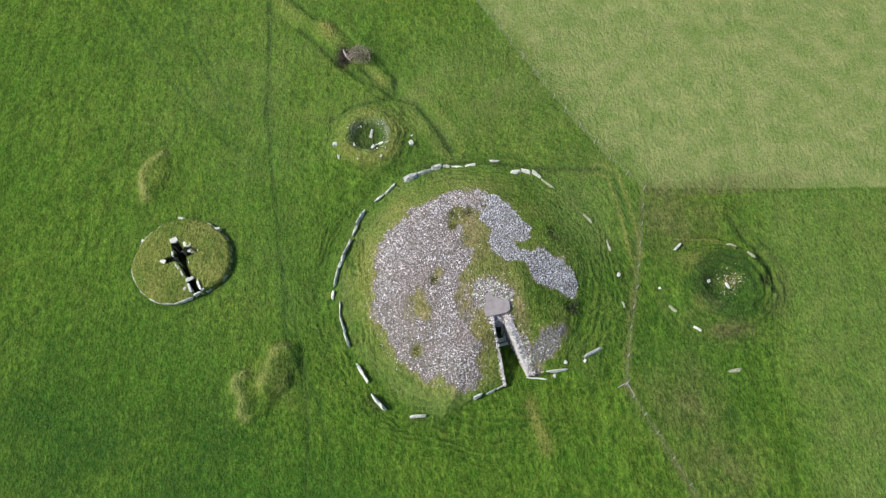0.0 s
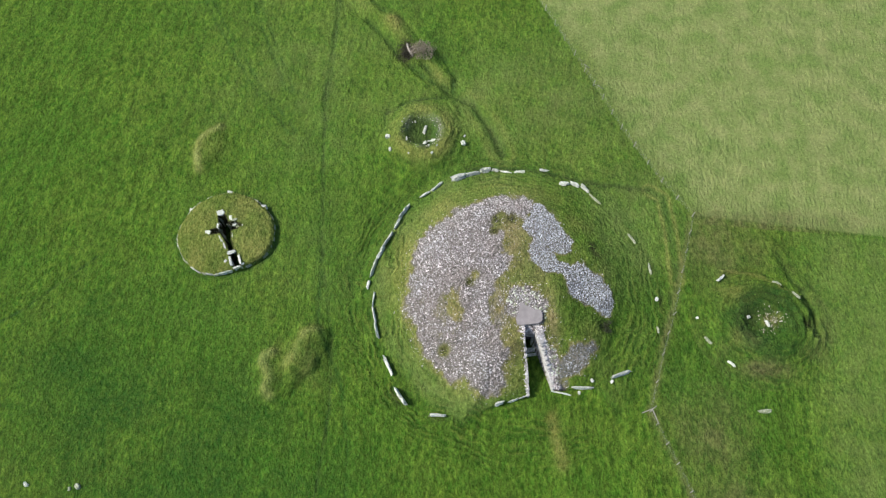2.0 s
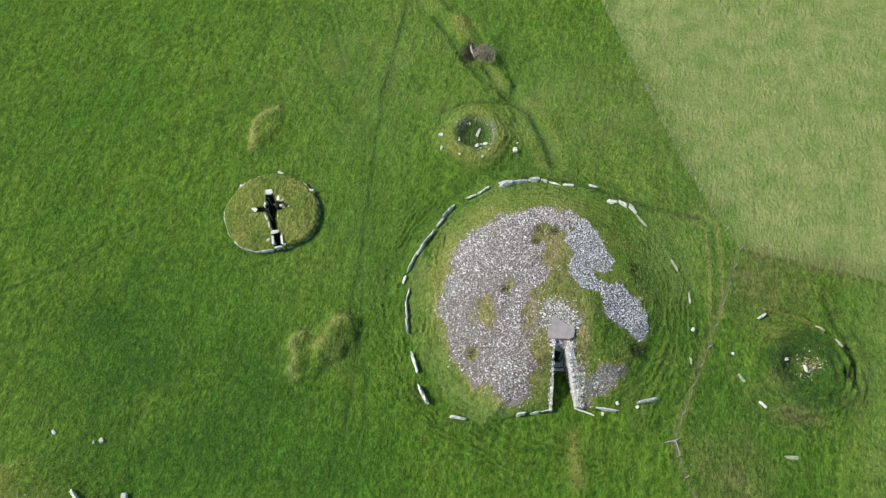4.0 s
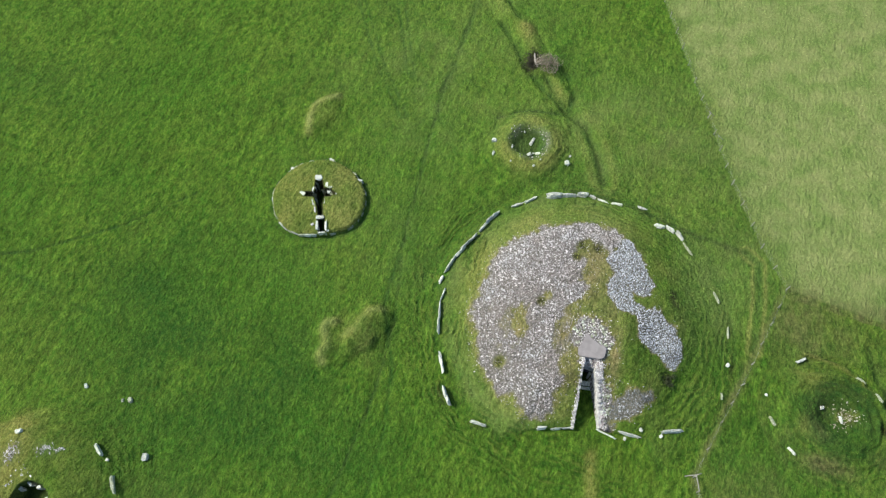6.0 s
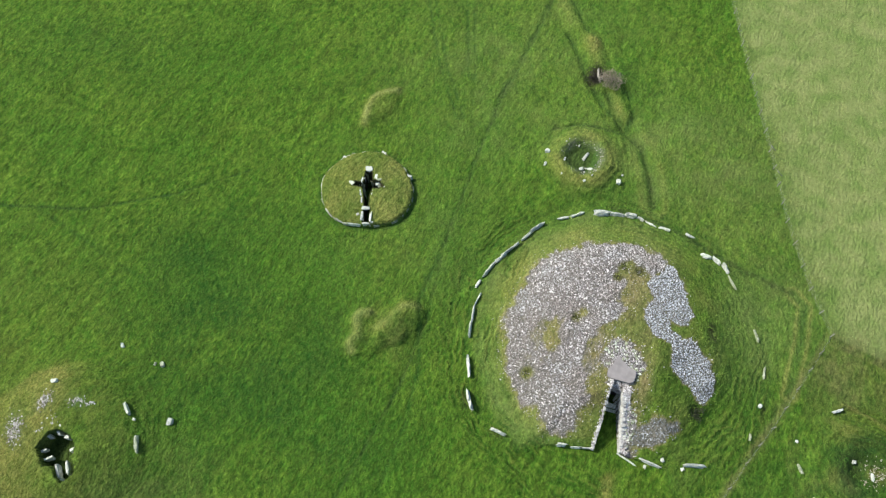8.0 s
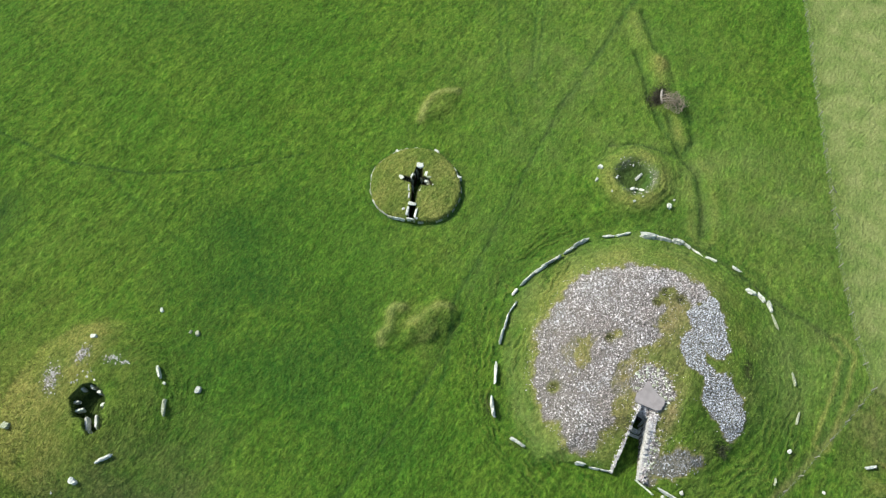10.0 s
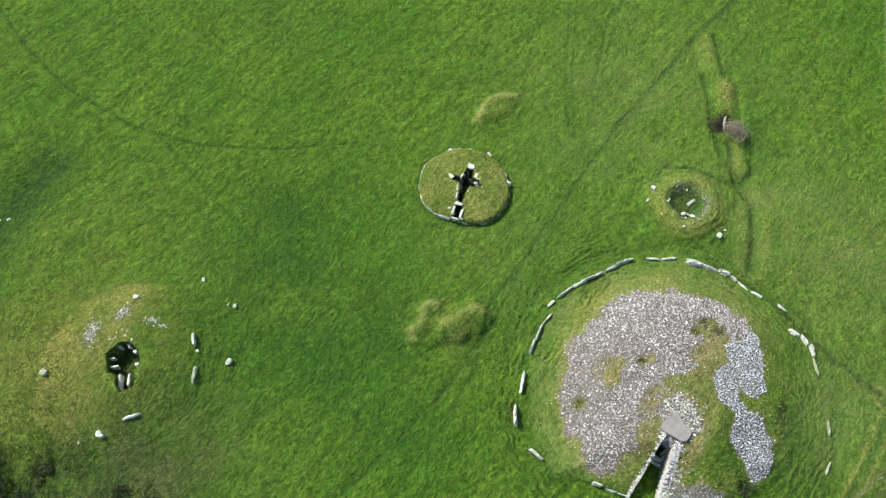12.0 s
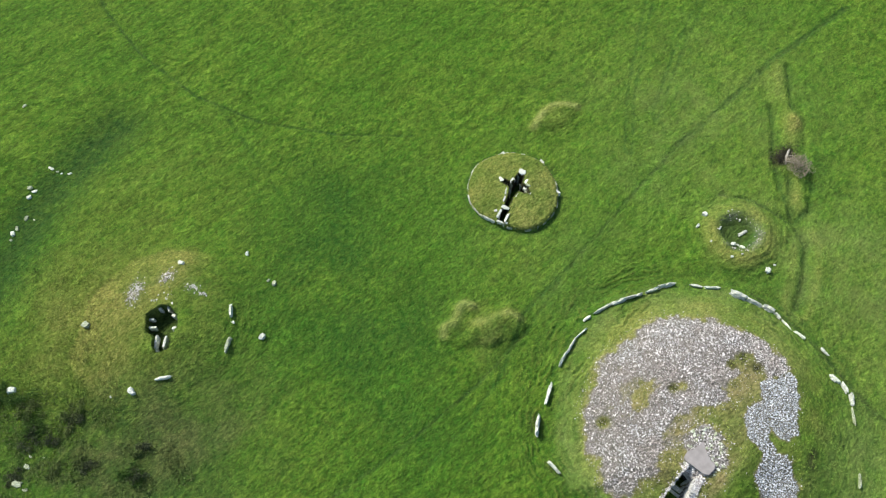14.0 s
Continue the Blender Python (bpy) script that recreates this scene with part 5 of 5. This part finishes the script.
for cx, cy, rx, ry, turn, count in ((-51.0, -8.1, 0.7, 1.25, 45, 230), (-50.3, -4.0, 0.6, 0.85, 20, 110), (-47.0, -2.4, 0.7, 0.4, 40, 50), (-45.4, -1.8, 0.5, 0.3, 40, 22), (-47.8, -5.0, 0.9, 0.5, 0, 14), (-48.6, -6.6, 0.4, 0.8, 0, 10)):
    u, v, c, s = rng.normal(0, rx * 0.6, count), rng.normal(0, ry * 0.6, count), math.cos(radians(turn)), math.sin(radians(turn))
    sxs, sys_ = cx + u * c - v * s, cy + u * s + v * c
    tagged(rubble("scree", np.stack([sxs, sys_, ground(sxs, sys_) + pit_mound(sxs, sys_) + 0.02], 1), rng.uniform(0.06, 0.13, count), RUBBLE, pit, "patch of small pale stones in the turf"), kind="stuff")
R_GROUP = "stones round the chambered mound"
for x0, y0, x1, y1, thick, high, mat, label in ((-42.5, 0.1, -40.9, -0.9, 0.42, 0.8, KERB, "upright weathered kerbstone beside the chambered mound"), (-39.0, -2.2, -37.8, -3.8, 0.5, 0.6, MOSSY, "leaning mossy grey kerbstone beside the chambered mound"),
                                               (-40.0, -11.8, -39.0, -9.9, 0.42, 0.6, PALE_STONE, "long pale fallen stone below the chambered mound")):
    boulder((x0 + x1) / 2, (y0 + y1) / 2, math.hypot(x1 - x0, y1 - y0), thick, high, math.degrees(math.atan2(y1 - y0, x1 - x0)), mat, label, group=R_GROUP)
for x, y, s, mat, label in ((-40.4, -1.0, 0.5, PALE_STONE, "small pale stone beside a kerbstone"), (-37.0, 0.7, 0.95, PALE_STONE, "pale squat boulder in the grass"), (-51.4, -14.7, 1.15, MOSSY, "mossy grey angular boulder at the foot of the mound"),
                            (-51.1, -1.7, 0.8, KERB, "weathered grey boulder on the flank of the chambered mound"), (-40.6, -14.4, 1.0, PALE_STONE, "bright pale boulder below the chambered mound"), (-41.9, -16.7, 0.35, PALE_STONE, "small pale stone below the chambered mound"),
                            (-47.8, 5.4, 0.6, KERB, "small grey boulder alone in the pasture"), (-42.1, 5.7, 0.75, MOSSY, "low mossy stone sunk in the pasture"), (-50.4, -25.4, 1.1, KERB, "grey boulder among the shrubs"), (-42.9, 5.4, 0.5, MOSSY, "low mossy stone sunk in the pasture")):
    boulder(x, y, s, s * 0.8, s * 0.65, x * 31, mat, label, group=R_GROUP)

# boulders in the dark hollow beyond
for x, y, s, stretch, mat in ((-77.1, -8.2, 0.7, 2.0, PALE_STONE), (-76.2, -7.8, 0.5, 1.4, KERB), (-75.6, -7.5, 0.5, 1.0, PALE_STONE), (-74.9, -6.6, 0.6, 1.3, PALE_STONE), (-76.0, -11.8, 0.9, 1.2, KERB), (-75.2, -11.6, 0.8, 1.2, PALE_STONE), (-74.8, -12.6, 0.9, 1.0, PALE_STONE),
                              (-72.1, -14.3, 0.9, 1.2, KERB), (-71.2, -13.6, 0.5, 1.0, KERB), (-71.0, -16.7, 1.0, 1.1, PALE_STONE), (-71.4, -15.9, 0.8, 1.2, KERB), (-89.0, -6.3, 0.7, 1.5, KERB), (-70.3, -17.3, 0.6, 1.0, KERB)):
    boulder(x, y, s * stretch * 0.8, s * 0.7, s * 0.4, x * 23, KERB if mat is PALE_STONE else MOSSY, "pale boulder strewn in a dark grassy hollow" if mat is PALE_STONE else "grey boulder strewn in a dark grassy hollow", group="boulders in the hollow")

# ---------------------------------------------------------------- fences
POST = bmesh.new()
bmesh.ops.create_cone(POST, cap_ends=True, segments=8, radius1=0.05, radius2=0.045, depth=1.6, matrix=Matrix.Translation((0, 0, 0.4)))
bmesh.ops.bevel(POST, geom=[e for e in POST.edges if all(v.co.z > 1.1 for v in e.verts)], offset=0.015, segments=1, affect="EDGES")
POST_MESH = bpy.data.meshes.new("post")
POST.to_mesh(POST_MESH)
POST.free()
POST_MESH.materials.append(TIMBER)


def fence(line, gap, label):
    """Posts and three wires along a line on the ground."""
    ob = base("fence", line[0][0], line[0][1], float(ground(*line[0])), label, "fence", "field fences")
    spots = []
    for (ax, ay), (bx, by) in zip(line, line[1:]):
        d = math.hypot(bx - ax, by - ay)
        k = max(1, round(d / gap))
        spots += [(ax + (bx - ax) * i / k, ay + (by - ay) * i / k) for i in range(k)]
    spots.append(line[-1])
    for x, y in spots:
        put("post", POST_MESH, ob, pose(x, y, float(ground(x, y)), random.uniform(-4, 4), random.uniform(-4, 4), random.uniform(0, 90)))
    for high in (0.35, 0.7, 1.05):
        bm = bmesh.new()
        tube(bm, [(x, y, float(ground(x, y)) + high) for x, y in spots], [0.004] * len(spots), 5)
        part("wire", bm, WIRE, ob)
    return ob


CORNER = (20.2, 19.5)
south = fence([CORNER, (20.9, 18.1), (23.0, 14.0), (25.6, 8.4), (28, 3), (33, -8)], 2.5, "grey timber post and wire fence along rough grass")
north = fence([(26.3, 45.0), (25.2, 39.8), (23.3, 31.4), (21.9, 26.4), CORNER], 3.2, "grey timber post and wire fence below the great cairn")
far_off = fence([(26.3, 45.0), (22.6, 49.8), (17.5, 57.8), (12.5, 67.4), (6.6, 78.4), (-8, 106), (-20, 129)], 3.0, "grey timber post and wire fence beside the pale field")
# corner strainer with its braces
bm = bmesh.new()
cz = float(ground(*CORNER))
for a, b in (((20.25, 19.55, cz + 1.15), (20.95, 18.05, cz + 0.95)), ((20.2, 19.6, cz + 1.15), (19.35, 19.3, cz + 0.1)), ((20.2, 19.55, cz + 1.2), (20.75, 20.0, cz + 1.1))):
    tube(bm, [a, b], [0.055, 0.055], 7)
part("brace", bm, TIMBER, south, "pale timber corner brace")
for x, y in ((12.3, 67.7), (14.2, 64.2)):
    bm = bmesh.new()
    tube(bm, [(x, y, float(ground(x, y)) + 1.1), (x + 0.9, y + 0.3, float(ground(x, y)) + 0.05)], [0.05, 0.05], 7)
    part("brace", bm, TIMBER, far_off, "pale timber brace")

# ---------------------------------------------------------------- thorn tree and shrubs


def shards(name, places, size, material, parent, label="", long=1.0, flat=0.35):
    """Many small pointed leaves or twigs in one mesh."""
    k = len(places)
    v = np.array([[-0.5, 0, 0], [0.5, 0.04, 0.0], [0.1, flat, 0.0], [0.0, -flat * 0.3, 0.12]])[None] * np.array([long, 1, 1])
    v = np.einsum("kij,kvj->kvi", turns(k), v * (size * rng.uniform(0.6, 1.3, (k, 1, 1)))) + places[:, None, :]
    f = np.array([[0, 1, 2], [0, 3, 1]])[None] + (np.arange(k) * 4)[:, None, None]
    return tagged(put(name, mesh_of(name, v.reshape(-1, 3), f.reshape(-1, 3), material, False), parent, None, label), kind="stuff")


tree = base("thorn_tree", -12.4, 68.9, float(ground(-12.4, 68.9)), "leaning bare thorn tree with bleached split trunk on a bank", "tree")
tz = float(ground(-13.2, 69.3))
bm = bmesh.new()
tube(bm, [(-13.3, 70.4, tz + 0.7), (-13.1, 69.7, tz + 0.9), (-12.8, 69.0, tz + 0.8), (-12.2, 68.3, tz + 0.5)], [0.10, 0.15, 0.17, 0.13], 8)
part("trunk", bm, DEAD_WOOD, tree, "bleached fallen trunk")
for k in range(9):
    bm = bmesh.new()
    start = Vector((-12.6 + random.uniform(-0.3, 0.3), 69.0 + random.uniform(-0.5, 0.4), tz + 0.7))
    end = start + Vector((random.uniform(0.9, 2.3), random.uniform(-1.1, 1.1), random.uniform(0.7, 1.6)))
    mid = start.lerp(end, 0.5) + Vector((0, random.uniform(-0.2, 0.2), 0.25))
    tube(bm, [start, mid, end], [0.07, 0.045, 0.015], 6)
    part("limb", bm, BARK if k % 3 else DEAD_WOOD, tree)
k = 1700
d = rng.randn(k, 3)
d *= (rng.rand(k, 1) ** 0.45) / np.linalg.norm(d, axis=1, keepdims=True)
lump = 0.75 + 0.5 * vnoise(d[:, 0] * 4, d[:, 1] * 4, 1.0, 81)[:, None]
shards("twigs", d * lump * np.array([1.95, 1.75, 0.9]) + np.array([-10.8, 68.7, tz + 1.6]), 0.36, TWIG, tree, "grey-brown leafless twigs", 1.0, 0.03)
# dense dark branches also paint shade into the hollow under the trunk
k = 950
shards("dead_branches", rng.randn(k, 3) * np.array([0.55, 0.95, 0.25]) + np.array([-13.2, 69.2, tz + 0.5]), 0.5, BARK, tree, "dark tangled dead branches that blacken the hollow", 1.0, 0.05)


def shrub(x, y, wide, high, mat, label, count=900):
    z = float(surface(x, y))
    ob = base("shrub", x, y, z, label, "shrub", "shrubs on the slope")
    bm = bmesh.new()
    for i in range(6):
        a = 2 * math.pi * i / 6 + random.uniform(-0.4, 0.4)
        tube(bm, [(x, y, z - 0.05), (x + 0.25 * wide * math.cos(a), y + 0.25 * wide * math.sin(a), z + 0.5 * high), (x + 0.42 * wide * math.cos(a), y + 0.42 * wide * math.sin(a), z + 0.85 * high)], [0.03, 0.02, 0.008], 5)
    part("stems", bm, BARK, ob)
    lobes = rng.randn(9, 3) * np.array([0.30 * wide, 0.30 * wide, 0.12 * high])
    pts = lobes[rng.randint(0, 9, count)] * 1.25 + rng.randn(count, 3) * np.array([0.17 * wide, 0.17 * wide, 0.17 * high])
    pts[:, 2] = np.abs(pts[:, 2] + 0.45 * high)
    shards("foliage", pts + np.array([x, y, z]), 0.2, mat, ob, "", 1.0, 0.3)
    return ob


GREEN_LABEL, BROWN_LABEL = "dense dark green gorse-like shrub on the slope", "low brown twiggy heather shrub on the slope"
for x, y, wide, high, kind in ((-48.6, -24.9, 1.9, 0.9, 0), (-47.2, -24.6, 1.5, 0.8, 1), (-50.6, -26.7, 1.8, 0.9, 0), (-49.6, -26.0, 1.2, 0.6, 0), (-44.4, -25.5, 1.6, 0.9, 0), (-43.8, -25.9, 1.5, 0.8, 2), (-42.3, -24.6, 1.3, 0.7, 2), (-46.0, -25.2, 1.1, 0.5, 0),
                               (-43.1, -21.2, 1.5, 0.9, 1), (-42.4, -21.0, 1.1, 0.8, 2), (-42.0, -22.0, 1.1, 0.5, 1), (-34.9, -16.8, 1.2, 0.8, 2), (-34.5, -17.3, 1.0, 0.7, 1), (-37.9, -22.8, 1.0, 0.4, 1), (-36.5, -22.3, 1.1, 0.4, 2),
                               (-32.8, -19.1, 1.6, 0.9, 0), (-32.2, -18.7, 1.2, 0.8, 2), (-33.6, -20.0, 0.9, 0.5, 0), (-38.7, -25.6, 1.0, 0.4, 1), (-41.0, -29.6, 1.2, 0.4, 2),
                               (14.7, 28.5, 1.15, 0.5, 0)):
    shrub(x, y, wide, high, SCRUB if x > 0 or kind == 2 else HEATHER if kind else GORSE, (BROWN_LABEL if kind else GREEN_LABEL) if x < 0 else "small dark shrub growing on the great cairn", 700 if wide < 1.4 else 1300)
# tangled undergrowth between the shrubs
k = 36000
ux, uy = rng.uniform(-56, -28, k), rng.uniform(-36, -14, k)
reach = uy + 20.4 - 0.67 * (ux + 43.5)
thick = ease(1.0, -1.8, reach + 4 * (vnoise(ux, uy, 0.3, 93) - 0.5)) * ease(0.25, 0.7, vnoise(ux, uy, 0.55, 94))
ok = rng.rand(k) < thick
ux, uy = ux[ok], uy[ok]
brush = shards("undergrowth", np.stack([ux, uy, surface(ux, uy) + rng.uniform(0.02, 0.25, len(ux))], 1), 0.24, HEATHER, None, "low tangle of dark green and brown scrub on the slope", 1.0, 0.28)
tagged(brush, category="scrub")
# grey outcrop showing through below the shrubs
for x, y, s in ((-41.2, -27.8, 0.9), (-40.2, -29.4, 1.2), (-39.0, -29.0, 0.7), (-42.0, -27.0, 0.5), (-40.9, -25.9, 0.4)):
    boulder(x, y, s, s * 0.7, s * 0.35, x * 17, MOSSY, "mossy grey outcrop stone showing through the grass", group="outcrop stones")

# ---------------------------------------------------------------- grass
k = 230000
tx, ty = rng.uniform(-112, 74, k), rng.uniform(-38, 106, k)
coarse = 9000
tx[:coarse], ty[:coarse] = rng.uniform(-66, -40, coarse), rng.uniform(-34, 0, coarse)
big = np.zeros(k)
big[:coarse] = ease(0.45, 0.62, vnoise(tx[:coarse], ty[:coarse], 0.45, 95)) * ease(7.0, 9.5, np.hypot(tx[:coarse] - RX, ty[:coarse] - RY)) * ease(-38, -46, tx[:coarse] - 0.3 * (ty[:coarse] + 15))
near = ((np.hypot(tx - TX, ty - TY) > 4) | (rng.rand(k) < 0.3)) & ((inside(tx, ty, PALE_FIELD) < 0) | (rng.rand(k) < 0.35))
ok = near & (stoniness(tx, ty) < 0.35) & (inside(tx, ty, FORECOURT) < 0.1) & (inside(tx, ty, U_CROSS) < -0.3) & (inside(tx, ty, PIT) < -0.3) & (np.hypot(tx - SX, ty - SY) > 2.2)
tx, ty, big = tx[ok], ty[ok], big[ok]
k = len(tx)
tall = (1 + 0.8 * big) * rng.uniform(0.05, 0.14, k) * (0.4 + 1.1 * vnoise(tx, ty, 0.5, 91) + 1.2 * blob(tx, ty, -47, -20, 9, 12, 40))
worn = np.minimum.reduce([away(tx, ty, line) for line in (LONG_TRACK, RING_PATH, ROUND_PATH, FAR_PATH, DITCH, RUIN_SCAR, *BANK_DITCHES)])
tall = np.where(worn < 0.36, 0.01, tall)
base_z = surface(tx, ty)
lie = 0.6 + 1.4 * vnoise(tx, ty, 0.12, 92) * np.pi + rng.normal(0, 0.8, k)      # the way the grass leans
v = np.zeros((k, 9, 3))
for i in range(3):
    turn = lie + (i - 1) * 0.9 + rng.uniform(-0.4, 0.4, k)
    long, half = rng.uniform(0.14, 0.30, k) * (1 + 0.9 * big), rng.uniform(0.022, 0.05, k) * (1 + 0.5 * big)
    c, s_ = np.cos(turn), np.sin(turn)
    bx, by = tx + rng.uniform(-0.06, 0.06, k), ty + rng.uniform(-0.06, 0.06, k)
    for m, (along, side, up) in enumerate(((0.0, -1.0, 0.0), (0.0, 1.0, 0.0), (1.0, 0.0, 1.0))):
        v[:, 3 * i + m, 0] = bx + along * long * c - side * half * s_
        v[:, 3 * i + m, 1] = by + along * long * s_ + side * half * c
        v[:, 3 * i + m, 2] = base_z + np.where(up > 0, tall * rng.uniform(0.6, 1.1, k), 0.015)
f = np.arange(k * 9).reshape(-1, 3)
me = mesh_of("grass", v.reshape(-1, 3), f.reshape(-1, 3), TUFTS, False)
flank = great_cairn(tx, ty)
west = great_cover(tx, ty, flank)
chamber = pit_cover(tx, ty, pit_mound(tx, ty))
rim = ring_cover(tx, ty, ring_mound(tx, ty))
wreck = ruin_cover(tx, ty, ruined_mound(tx, ty))
on_v = 1.0 * (ruined_mound(tx, ty) > 0)
inner = 1.0 * (np.hypot(tx - SX, ty - SY) < 6)
low = small_cover(tx, ty, cross_cairn(tx, ty))
on_t, on_r = 1.0 * (flank > 0), 1.0 * (pit_mound(tx, ty) > 0)
cover(me, tx, ty, 9, dry=np.maximum.reduce([west["dry"] * on_t, chamber["dry"] * on_r, rim["dry"] * inner, low["dry"] * (cross_cairn(tx, ty) > 0)]), lush_or_shade=np.maximum.reduce([west["lush_or_shade"] * on_t, chamber["lush_or_shade"] * on_r, wreck["lush_or_shade"] * on_v]), rough=wreck["rough"] * on_v, pale=west["pale"] * on_t, tan=west["tan"] * on_t)
tagged(put("grass", me), "short uneven tufts of grazed pasture grass", "grass", kind="stuff")
